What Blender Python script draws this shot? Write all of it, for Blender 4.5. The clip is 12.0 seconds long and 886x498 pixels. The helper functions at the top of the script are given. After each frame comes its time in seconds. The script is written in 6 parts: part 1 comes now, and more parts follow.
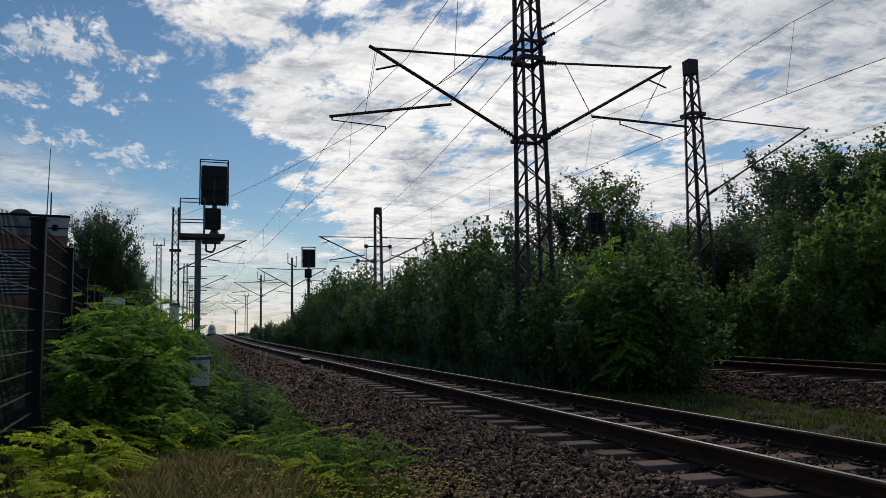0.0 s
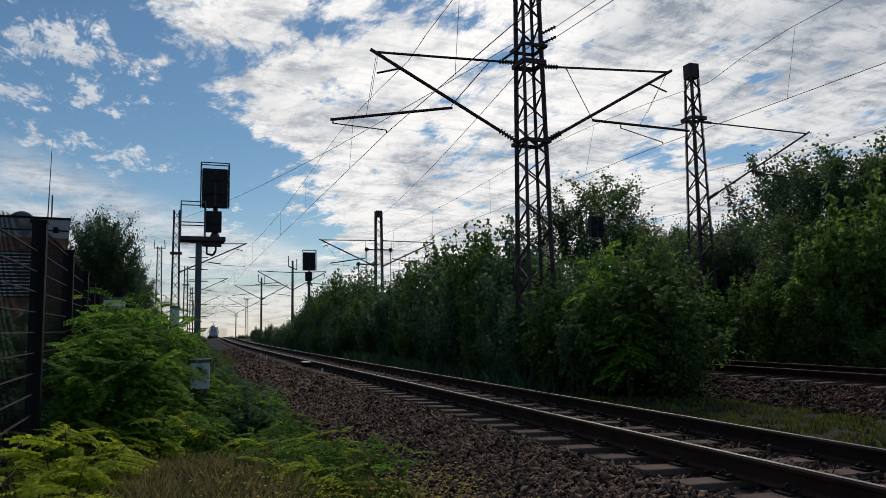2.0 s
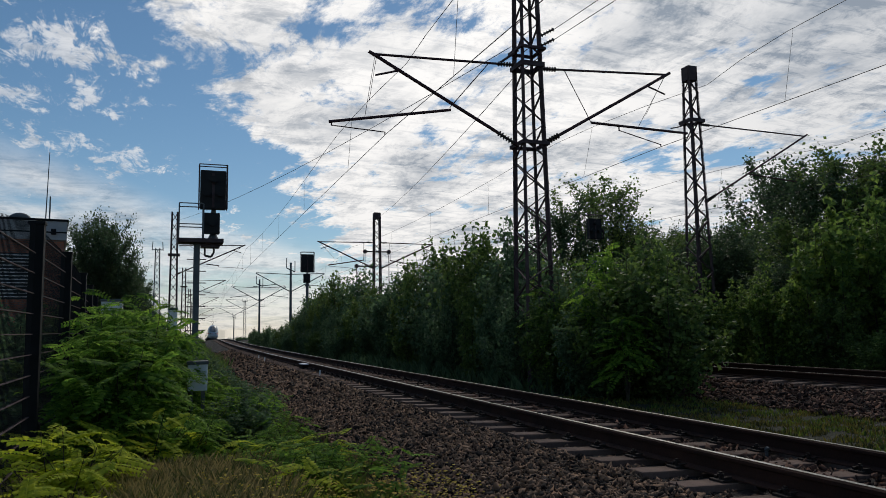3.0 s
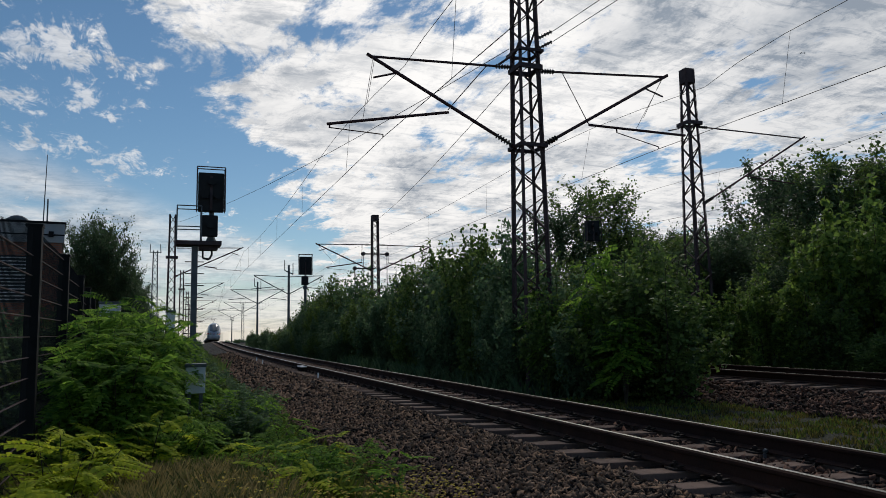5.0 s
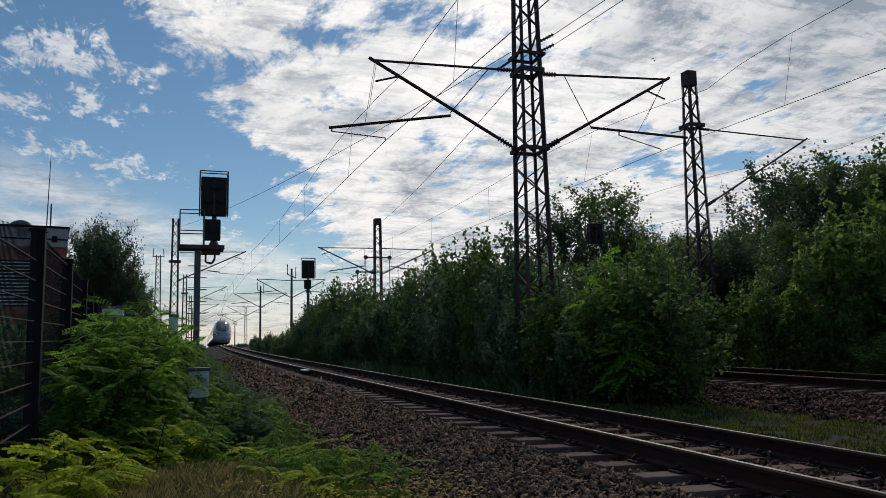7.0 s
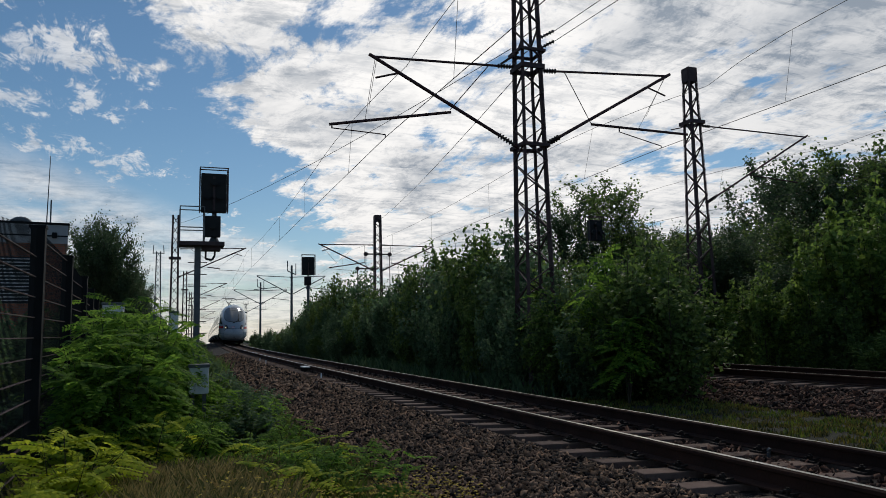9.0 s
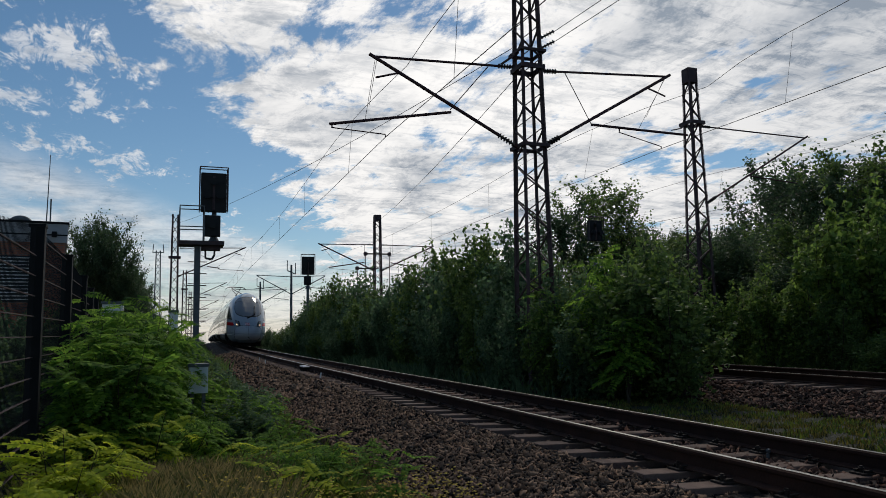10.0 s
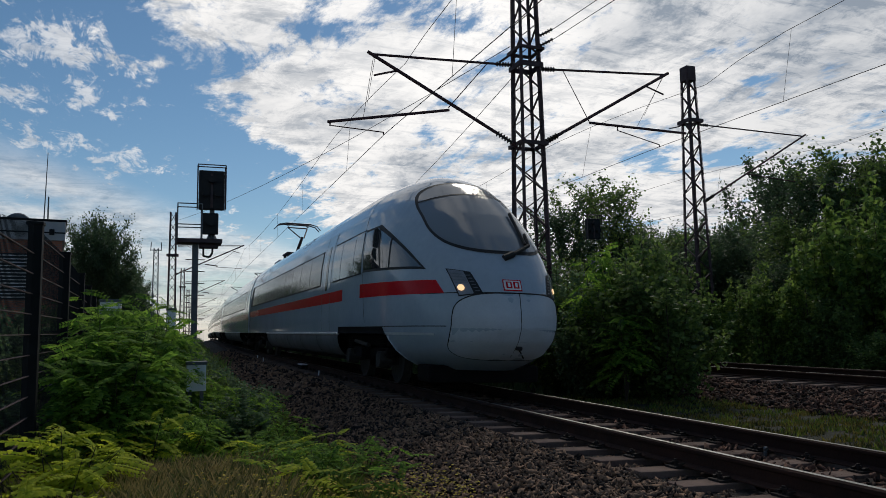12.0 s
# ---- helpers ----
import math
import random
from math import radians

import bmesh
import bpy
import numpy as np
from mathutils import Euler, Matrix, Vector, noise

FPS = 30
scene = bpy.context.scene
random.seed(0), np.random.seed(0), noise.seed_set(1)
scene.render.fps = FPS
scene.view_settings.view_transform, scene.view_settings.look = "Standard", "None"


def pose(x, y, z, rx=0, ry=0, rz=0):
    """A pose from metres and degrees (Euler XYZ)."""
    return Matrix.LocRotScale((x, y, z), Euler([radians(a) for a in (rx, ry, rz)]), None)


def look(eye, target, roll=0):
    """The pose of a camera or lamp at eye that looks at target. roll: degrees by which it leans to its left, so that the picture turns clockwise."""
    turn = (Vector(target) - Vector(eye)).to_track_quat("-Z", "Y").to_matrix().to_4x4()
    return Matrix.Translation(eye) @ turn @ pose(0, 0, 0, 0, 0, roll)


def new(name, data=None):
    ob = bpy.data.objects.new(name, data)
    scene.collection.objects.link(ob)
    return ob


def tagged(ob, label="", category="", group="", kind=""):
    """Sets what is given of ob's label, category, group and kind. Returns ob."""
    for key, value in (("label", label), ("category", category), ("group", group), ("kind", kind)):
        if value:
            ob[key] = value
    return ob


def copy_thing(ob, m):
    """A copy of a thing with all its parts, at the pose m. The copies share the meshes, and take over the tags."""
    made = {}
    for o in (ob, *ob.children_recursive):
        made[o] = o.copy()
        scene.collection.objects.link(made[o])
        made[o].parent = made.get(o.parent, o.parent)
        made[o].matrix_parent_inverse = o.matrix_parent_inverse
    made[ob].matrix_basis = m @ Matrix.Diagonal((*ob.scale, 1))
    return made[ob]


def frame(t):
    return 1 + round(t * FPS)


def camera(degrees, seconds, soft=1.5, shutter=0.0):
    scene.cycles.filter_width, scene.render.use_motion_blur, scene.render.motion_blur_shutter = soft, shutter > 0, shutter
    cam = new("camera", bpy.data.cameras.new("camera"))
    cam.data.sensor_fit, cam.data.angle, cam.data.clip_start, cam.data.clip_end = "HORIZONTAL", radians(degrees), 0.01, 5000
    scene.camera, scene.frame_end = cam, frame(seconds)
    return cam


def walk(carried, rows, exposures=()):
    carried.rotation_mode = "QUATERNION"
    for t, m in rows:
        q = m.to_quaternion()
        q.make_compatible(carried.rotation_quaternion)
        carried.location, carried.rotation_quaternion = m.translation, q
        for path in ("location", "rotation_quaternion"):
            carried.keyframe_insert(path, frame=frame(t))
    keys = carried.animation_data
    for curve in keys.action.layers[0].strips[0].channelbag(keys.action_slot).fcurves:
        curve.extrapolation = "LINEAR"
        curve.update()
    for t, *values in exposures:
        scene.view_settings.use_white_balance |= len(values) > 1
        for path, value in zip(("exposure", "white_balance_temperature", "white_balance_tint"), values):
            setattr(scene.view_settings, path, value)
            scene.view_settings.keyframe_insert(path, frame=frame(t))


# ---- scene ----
cam = camera(62.74, 12.0, soft=0.7)
EYE = Vector((-5.044, 0.0, 1.102))
LOOKS = [
    (0, 20.613, 5.712, -1.146), (0.5, 20.639, 5.744, -1.072), (1, 20.608, 5.899, -1.111),
    (1.5, 20.524, 5.981, -0.927), (2, 20.572, 5.979, -1.002), (2.5, 20.629, 6.053, -1.115),
    (3, 20.712, 6.137, -0.953), (5, 20.863, 6.312, -1.016), (5.5, 20.808, 6.528, -1.344),
    (6, 20.726, 6.608, -1.185), (6.5, 20.687, 6.586, -1.371), (7, 20.661, 6.568, -1.204),
    (9, 20.652, 6.310, -1.170), (9.5, 20.661, 6.285, -1.096), (10, 20.670, 6.307, -1.027),
    (10.5, 20.706, 6.273, -1.099), (11, 20.749, 6.173, -1.050), (11.5, 20.802, 6.110, -1.024),
    (12, 20.815, 6.146, -0.999)]


def aim(yaw, tilt):
    a, b = radians(yaw), radians(tilt)
    return EYE + 10 * Vector((math.sin(a) * math.cos(b), math.cos(a) * math.cos(b), math.sin(b)))


walk(cam, [(t, look(EYE, aim(yaw, tilt), roll)) for t, yaw, tilt, roll in LOOKS])

# ---------------------------------------------------------------- sky and sun
SUN_AZ, SUN_EL = radians(32), radians(42)


def link(nt, a, b):
    nt.links.new(a, b)


def make_world():
    w = bpy.data.worlds.new("sky")
    scene.world = w
    w.use_nodes = True
    nt = w.node_tree
    nt.nodes.clear()
    N = nt.nodes.new

    def math_node(op, a, b=None, clamp=False):
        n = N("ShaderNodeMath")
        n.operation, n.use_clamp = op, clamp
        for i, v in enumerate((a, b)):
            if v is None:
                continue
            if isinstance(v, (int, float)):
                n.inputs[i].default_value = v
            else:
                link(nt, v, n.inputs[i])
        return n.outputs[0]

    def ramp(v, lo, hi):
        n = N("ShaderNodeMapRange")
        n.interpolation_type = "SMOOTHSTEP"
        n.inputs[1].default_value, n.inputs[2].default_value = lo, hi
        link(nt, v, n.inputs[0])
        return n.outputs[0]

    co = N("ShaderNodeTexCoord")
    sep = N("ShaderNodeSeparateXYZ")
    link(nt, co.outputs["Generated"], sep.inputs[0])
    X, Y, Z = sep.outputs
    h = math_node("ADD", math_node("MAXIMUM", Z, 0.0), 0.10)
    px, py = math_node("DIVIDE", X, h), math_node("DIVIDE", Y, h)
    comb = N("ShaderNodeCombineXYZ")
    link(nt, px, comb.inputs[0])
    link(nt, py, comb.inputs[1])

    def fbm(scale, detail, rough, sx=1.0, sy=1.0, rot=0.0, off=0.0, dist=0.0):
        m = N("ShaderNodeMapping")
        m.inputs["Location"].default_value = (off, off * 0.7, off * 0.3)
        m.inputs["Rotation"].default_value = (0, 0, rot)
        m.inputs["Scale"].default_value = (sx, sy, 1)
        link(nt, comb.outputs[0], m.inputs[0])
        n = N("ShaderNodeTexNoise")
        n.inputs["Scale"].default_value, n.inputs["Detail"].default_value = scale, detail
        n.inputs["Roughness"].default_value, n.inputs["Distortion"].default_value = rough, dist
        link(nt, m.outputs[0], n.inputs["Vector"])
        return n.outputs[0]

    # azimuth, 0 along the track, positive to the east of it
    az = math_node("ARCTAN2", X, Y)
    big = fbm(0.55, 6, 0.6, 1.0, 0.8, 0.4, 3.1)
    fine = fbm(3.6, 8, 0.66, 1.0, 0.75, 0.9, 7.7, 0.3)
    ripple = fbm(11.0, 6, 0.66, 1.0, 0.45, 0.6, 1.3)
    # the open blue reach: west of the track, closing towards the horizon
    edge = math_node("ADD", az, math_node("MULTIPLY", math_node("SUBTRACT", Z, 0.36), 0.9))
    west = math_node("MULTIPLY", ramp(edge, -0.07, 0.08), ramp(az, 2.3, 1.1))
    cover = math_node("ADD", math_node("MULTIPLY", big, 0.22), math_node("MULTIPLY", fine, 0.90))
    cover = math_node("ADD", cover, math_node("MULTIPLY", ripple, 0.34))
    cover = math_node("SUBTRACT", cover, 0.105)
    wisps = math_node("MULTIPLY", ramp(edge, -0.12, -0.24), ramp(Z, 0.22, 0.29))
    cover = math_node("ADD", cover, math_node("MULTIPLY", wisps, 0.085))
    cover = math_node("ADD", cover, math_node("MULTIPLY", west, 0.225))
    feather = math_node("MULTIPLY", math_node("SUBTRACT", fbm(8.5, 9, 0.74, 1.7, 0.7, -0.6, 5.2, 0.8), 0.5), 0.75)
    cover = math_node("ADD", cover, math_node("MULTIPLY", feather, ramp(edge, 0.02, -0.16)))
    # drifts of thin cloud in the blue reach and blue gaps in the sheet: azimuth, height, half widths, amount
    for a0, z0, wa, wz, amount in ((-0.15, 0.345, 0.05, 0.03, 0.02), (-0.185, 0.275, 0.035, 0.014, 0.13), (-0.105, 0.285, 0.024, 0.022, 0.13), (-0.10, 0.252, 0.08, 0.012, -0.10), (-0.05, 0.333, 0.05, 0.010, 0.12),
                                   (0.012, 0.375, 0.06, 0.016, 0.08), (-0.075, 0.224, 0.05, 0.007, 0.10), (0.03, 0.25, 0.07, 0.03, -0.10), (0.178, 0.385, 0.05, 0.016, -0.17),
                                   (0.09, 0.335, 0.04, 0.025, -0.08), (0.792, 0.296, 0.030, 0.007, -0.20), (0.743, 0.21, 0.035, 0.016, -0.14), (0.644, 0.216, 0.04, 0.016, -0.14)):
        da = math_node("DIVIDE", math_node("SUBTRACT", az, a0), wa)
        dz = math_node("DIVIDE", math_node("SUBTRACT", Z, z0), wz)
        r2 = math_node("ADD", math_node("MULTIPLY", da, da), math_node("MULTIPLY", dz, dz))
        cover = math_node("ADD", cover, math_node("MULTIPLY", math_node("POWER", 2.718, math_node("MULTIPLY", r2, -1.0)), amount))
    low = ramp(Z, 0.12, 0.0)
    cover = math_node("ADD", math_node("ADD", cover, math_node("MULTIPLY", low, 0.13)), math_node("MULTIPLY", ramp(Z, 0.07, -0.02), 0.4))
    veil = math_node("MULTIPLY", ramp(fbm(1.1, 6, 0.62, 1.0, 0.8, 0.2, 21.0, 0.2), 0.28, 0.58), math_node("MULTIPLY", ramp(math_node("ADD", Z, math_node("MULTIPLY", az, 0.32)), 0.178, 0.128), 0.75))
    back = ramp(Y, 0.25, -0.45)
    cover = math_node("SUBTRACT", cover, math_node("MULTIPLY", back, 0.10))
    clear = math_node("MULTIPLY", ramp(az, -0.30, -0.75), ramp(Z, -0.02, 0.05))
    cover = math_node("SUBTRACT", cover, math_node("MULTIPLY", clear, 0.16))
    veil = math_node("MULTIPLY", veil, math_node("SUBTRACT", 1.0, math_node("MULTIPLY", math_node("MAXIMUM", back, clear), 0.8)))
    thin = math_node("SUBTRACT", 1.0, math_node("MULTIPLY", ramp(edge, -0.04, -0.20), 0.42))
    mask = math_node("MAXIMUM", math_node("MULTIPLY", ramp(cover, 0.685, 0.81), thin), veil)
    # grey bellies of the thick cloud, brighter towards the sun
    thick = fbm(1.5, 7, 0.62, 1.0, 0.7, 0.5, 12.3, 0.4)
    belly = ramp(thick, 0.46, 0.68)
    sx, sy, sz = math.sin(SUN_AZ) * math.cos(SUN_EL), math.cos(SUN_AZ) * math.cos(SUN_EL), math.sin(SUN_EL)
    vd = N("ShaderNodeVectorMath")
    vd.operation = "DOT_PRODUCT"
    link(nt, co.outputs["Generated"], vd.inputs[0])
    vd.inputs[1].default_value = (sx, sy, sz)
    near_sun = ramp(vd.outputs["Value"], 0.45, 0.99)
    cloud = N("ShaderNodeMix")
    cloud.data_type = "RGBA"
    cloud.inputs["A"].default_value = (1.06, 1.04, 1.02, 1)
    cloud.inputs["B"].default_value = (0.30, 0.35, 0.42, 1)
    streak = ramp(fbm(5.5, 8, 0.72, 1.0, 0.7, 0.3, 4.4, 0.3), 0.46, 0.63)
    mackerel = ramp(fbm(8.0, 8, 0.70, 0.55, 1.7, 0.15, 9.9, 0.5), 0.47, 0.66)
    shade = math_node("ADD", math_node("MULTIPLY", belly, 0.58), math_node("MULTIPLY", streak, 0.38))
    shade = math_node("ADD", shade, math_node("MULTIPLY", mackerel, 0.30))
    high = math_node("MULTIPLY", ramp(Z, 0.27, 0.37), ramp(az, 0.42, 0.62))
    shade = math_node("ADD", shade, math_node("MULTIPLY", high, math_node("MULTIPLY", ramp(thick, 0.36, 0.58), 0.34)))
    shade = math_node("ADD", shade, math_node("MULTIPLY", ramp(az, 0.45, 1.0), 0.36), True)
    link(nt, shade, cloud.inputs["Factor"])
    glow = math_node("ADD", math_node("MULTIPLY", near_sun, 0.30), 0.67)
    cl = N("ShaderNodeVectorMath")
    cl.operation = "SCALE"
    link(nt, cloud.outputs["Result"], cl.inputs[0])
    link(nt, glow, cl.inputs["Scale"])

    sky = N("ShaderNodeTexSky")
    sky.sky_type, sky.sun_disc = "NISHITA", False
    sky.sun_elevation, sky.sun_rotation = SUN_EL, SUN_AZ
    sky.air_density, sky.dust_density, sky.ozone_density = 1.0, 0.1, 3.0
    sk = N("ShaderNodeVectorMath")
    sk.operation = "SCALE"
    hs = N("ShaderNodeHueSaturation")
    hs.inputs["Hue"].default_value = 0.493
    hs.inputs["Saturation"].default_value = 1.10
    link(nt, sky.outputs[0], hs.inputs["Color"])
    link(nt, hs.outputs[0], sk.inputs[0])
    sk.inputs["Scale"].default_value = 0.069
    mix = N("ShaderNodeMix")
    mix.data_type = "RGBA"
    link(nt, mask, mix.inputs["Factor"])
    link(nt, sk.outputs[0], mix.inputs["A"])
    link(nt, cl.outputs[0], mix.inputs["B"])
    bg = N("ShaderNodeBackground")
    link(nt, mix.outputs["Result"], bg.inputs[0])
    bg.inputs[1].default_value = 1.0
    out = N("ShaderNodeOutputWorld")
    link(nt, bg.outputs[0], out.inputs[0])


make_world()
lamp = bpy.data.lights.new("sun", "SUN")
lamp.energy, lamp.angle, lamp.color = 1.15, radians(14), (1.0, 0.93, 0.80)
sun = new("sun", lamp)
sun.matrix_world = look((0, 0, 60), (-60 * math.sin(SUN_AZ) * math.cos(SUN_EL), -60 * math.cos(SUN_AZ) * math.cos(SUN_EL), 60 - 60 * math.sin(SUN_EL)))


# ---------------------------------------------------------------- materials
def mat(name, a, b=None, rough=0.7, metal=0.0, scale=8.0, fine=60.0, bump=0.3, spec=0.4, per_object=0.0, per_island=0.0,
        translucent=0.0, rough2=None, object_space=True, bump_dist=0.01):
    """Two-scale noise between colours a and b, with bump."""
    m = bpy.data.materials.new(name)
    m.use_nodes = True
    nt = m.node_tree
    p = nt.nodes["Principled BSDF"]
    N = nt.nodes.new
    b = b or tuple(c * 0.6 for c in a)
    co = N("ShaderNodeTexCoord")
    src = co.outputs["Object"]
    n1, n2 = N("ShaderNodeTexNoise"), N("ShaderNodeTexNoise")
    n1.inputs["Scale"].default_value, n1.inputs["Detail"].default_value = scale, 5
    n2.inputs["Scale"].default_value, n2.inputs["Detail"].default_value = fine, 4
    for n in (n1, n2):
        link(nt, src, n.inputs["Vector"])
    mx = N("ShaderNodeMath")
    mx.operation = "MULTIPLY_ADD"
    link(nt, n2.outputs[0], mx.inputs[0])
    mx.inputs[1].default_value = 0.5
    link(nt, n1.outputs[0], mx.inputs[2])
    val = mx.outputs[0]
    for amount, kind in ((per_object, "ob"), (per_island, "is")):
        if amount:
            r = N("ShaderNodeObjectInfo").outputs["Random"] if kind == "ob" else N("ShaderNodeNewGeometry").outputs["Random Per Island"]
            k = N("ShaderNodeMath")
            k.operation = "MULTIPLY_ADD"
            link(nt, r, k.inputs[0])
            k.inputs[1].default_value = amount
            link(nt, val, k.inputs[2])
            s = N("ShaderNodeMath")
            s.operation = "SUBTRACT"
            link(nt, k.outputs[0], s.inputs[0])
            s.inputs[1].default_value = amount / 2
            val = s.outputs[0]
    mr = N("ShaderNodeMapRange")
    mr.inputs[1].default_value, mr.inputs[2].default_value = 0.45, 1.05
    link(nt, val, mr.inputs[0])
    c = N("ShaderNodeMix")
    c.data_type = "RGBA"
    c.inputs["A"].default_value, c.inputs["B"].default_value = (*a, 1), (*b, 1)
    link(nt, mr.outputs[0], c.inputs["Factor"])
    link(nt, c.outputs["Result"], p.inputs["Base Color"])
    p.inputs["Metallic"].default_value = metal
    p.inputs["Specular IOR Level"].default_value = spec
    rr = N("ShaderNodeMapRange")
    rr.inputs[3].default_value, rr.inputs[4].default_value = rough, rough2 if rough2 is not None else min(1, rough + 0.15)
    link(nt, n1.outputs[0], rr.inputs[0])
    link(nt, rr.outputs[0], p.inputs["Roughness"])
    if bump:
        bp = N("ShaderNodeBump")
        bp.inputs["Strength"].default_value, bp.inputs["Distance"].default_value = bump, bump_dist
        link(nt, n2.outputs[0], bp.inputs["Height"])
        link(nt, bp.outputs[0], p.inputs["Normal"])
    if translucent:
        tr = N("ShaderNodeBsdfTranslucent")
        hv = N("ShaderNodeHueSaturation")
        hv.inputs["Saturation"].default_value, hv.inputs["Value"].default_value = 1.0, 1.5
        link(nt, c.outputs["Result"], hv.inputs["Color"])
        link(nt, hv.outputs[0], tr.inputs[0])
        ms = N("ShaderNodeMixShader")
        ms.inputs[0].default_value = translucent
        link(nt, p.outputs[0], ms.inputs[1])
        link(nt, tr.outputs[0], ms.inputs[2])
        link(nt, ms.outputs[0], nt.nodes["Material Output"].inputs["Surface"])
    return m


def glass(name, colour, rough=0.05, spec=0.5):
    m = bpy.data.materials.new(name)
    m.use_nodes = True
    p = m.node_tree.nodes["Principled BSDF"]
    p.inputs["Base Color"].default_value = (*colour, 1)
    p.inputs["Roughness"].default_value = rough
    p.inputs["Specular IOR Level"].default_value = spec
    return m


def glow_mat(name, colour, strength):
    m = bpy.data.materials.new(name)
    m.use_nodes = True
    p = m.node_tree.nodes["Principled BSDF"]
    p.inputs["Base Color"].default_value = (*colour, 1)
    p.inputs["Emission Color"].default_value = (*colour, 1)
    p.inputs["Emission Strength"].default_value = strength
    return m


M_SOIL = mat("soil", (0.035, 0.030, 0.017), (0.018, 0.022, 0.010), 0.95, scale=0.8, fine=20, bump=0.8, bump_dist=0.05)
# near-black, so the shade in gaps between stones is in the colour
M_BED = mat("ballast_bed_gap_shade", (0.022, 0.018, 0.017), (0.010, 0.008, 0.008), 0.95, scale=3, fine=26, bump=1.0, bump_dist=0.05)
M_STONE = mat("ballast_stone", (0.24, 0.145, 0.092), (0.010, 0.0055, 0.0048), 0.85, scale=2.5, fine=40, bump=0.4, per_island=1.2)
M_STONE_ONE = mat("ballast_stone_loose", (0.205, 0.124, 0.080), (0.015, 0.009, 0.008), 0.85, scale=2.5, fine=40, bump=0.4, per_object=0.9)
M_STONE_RUST = mat("rusty_stone", (0.135, 0.068, 0.047), (0.012, 0.006, 0.0045), 0.9, scale=2.5, fine=40, bump=0.4, per_island=0.8)
M_RAIL = mat("rail_rust", (0.055, 0.020, 0.012), (0.018, 0.008, 0.006), 0.85, 0.2, scale=3, fine=50, bump=0.4)
M_HEAD = mat("rail_head", (0.50, 0.48, 0.46), (0.36, 0.34, 0.32), 0.24, 1.0, scale=5, fine=90, bump=0.05, rough2=0.34)
M_SLEEPER = mat("sleeper_concrete", (0.175, 0.112, 0.088), (0.060, 0.034, 0.026), 0.9, scale=5, fine=45, bump=0.5, per_object=0.35)
M_CLIP = mat("clip_steel", (0.035, 0.024, 0.02), (0.02, 0.014, 0.012), 0.8, 0.3)
M_MAST = mat("mast_steel", (0.10, 0.075, 0.08), (0.06, 0.034, 0.036), 0.7, 0.3, scale=4, fine=40, bump=0.3)
M_TUBE = mat("cantilever_tube", (0.105, 0.05, 0.055), (0.05, 0.025, 0.028), 0.6, 0.4, scale=6, fine=50, bump=0.2)
M_INS = mat("insulator", (0.035, 0.022, 0.02), (0.02, 0.013, 0.012), 0.35, 0.0, scale=6, fine=50, bump=0.1)
M_WIRE = mat("wire", (0.07, 0.065, 0.065), (0.04, 0.035, 0.035), 0.6, 0.5, bump=0)
M_GALV = mat("galvanised", (0.15, 0.165, 0.18), (0.08, 0.09, 0.10), 0.55, 0.5, scale=5, fine=50, bump=0.2)
M_BLACK = mat("signal_black", (0.012, 0.012, 0.013), (0.008, 0.008, 0.009), 0.6, 0.0, scale=6, fine=60, bump=0.1)
M_FENCE = mat("fence_dark", (0.010, 0.011, 0.013), (0.006, 0.007, 0.008), 0.6, 0.0, scale=6, fine=60, bump=0.1, spec=0.15)
M_BOX = mat("box_grey", (0.80, 0.80, 0.83), (0.66, 0.66, 0.69), 0.6, 0.0, scale=3, fine=40, bump=0.1)
M_FASCIA = mat("fascia_grey", (0.42, 0.41, 0.42), (0.34, 0.33, 0.34), 0.6, scale=2, fine=30, bump=0.1)
M_LEAF = mat("leaf_dark", (0.120, 0.190, 0.090), (0.055, 0.105, 0.052), 0.5, scale=1.2, fine=9, bump=0.0, per_island=0.8, translucent=0.5, spec=0.28)
M_LEAF_Y = mat("leaf_light", (0.140, 0.205, 0.050), (0.055, 0.100, 0.030), 0.5, scale=1.2, fine=9, bump=0.0, per_island=0.7, translucent=0.48, spec=0.3)
M_LEAF_DEEP = mat("leaf_deep", (0.080, 0.125, 0.058), (0.040, 0.072, 0.034), 0.5, scale=1.2, fine=9, bump=0.0, per_island=0.8, translucent=0.4, spec=0.25)
M_SHOOT = mat("leaf_shoot", (0.20, 0.29, 0.058), (0.070, 0.130, 0.032), 0.5, scale=1.2, fine=9, bump=0.0, per_island=0.8, translucent=0.5, spec=0.28)
M_FROND = mat("frond_leaf", (0.23, 0.37, 0.052), (0.045, 0.115, 0.020), 0.65, scale=1.5, fine=12, bump=0.0, per_island=0.6, translucent=0.5, spec=0.12)
# brighter, yellower copy of the frond leaf: backlit glow put into the colour
M_FROND_LIT = mat("frond_leaf_lit", (0.50, 0.53, 0.045), (0.20, 0.28, 0.028), 0.65, scale=1.5, fine=12, bump=0.0, per_island=0.6, translucent=0.5, spec=0.12)
M_BARK = mat("bark", (0.07, 0.055, 0.04), (0.035, 0.028, 0.02), 0.9, scale=9, fine=70, bump=0.8)
M_GRASS_Y = mat("weeds_yellow", (0.17, 0.14, 0.032), (0.025, 0.032, 0.011), 0.8, scale=1.6, fine=7, bump=0.0, per_island=0.9, translucent=0.35)
M_GRASS = mat("grass_dry", (0.34, 0.26, 0.11), (0.09, 0.105, 0.036), 0.8, scale=1.1, fine=6, bump=0.0, per_island=0.9, translucent=0.3)
M_GRASS_G = mat("grass_green", (0.17, 0.21, 0.03), (0.045, 0.08, 0.018), 0.8, scale=1.1, fine=6, bump=0.0, per_island=0.8, translucent=0.3)
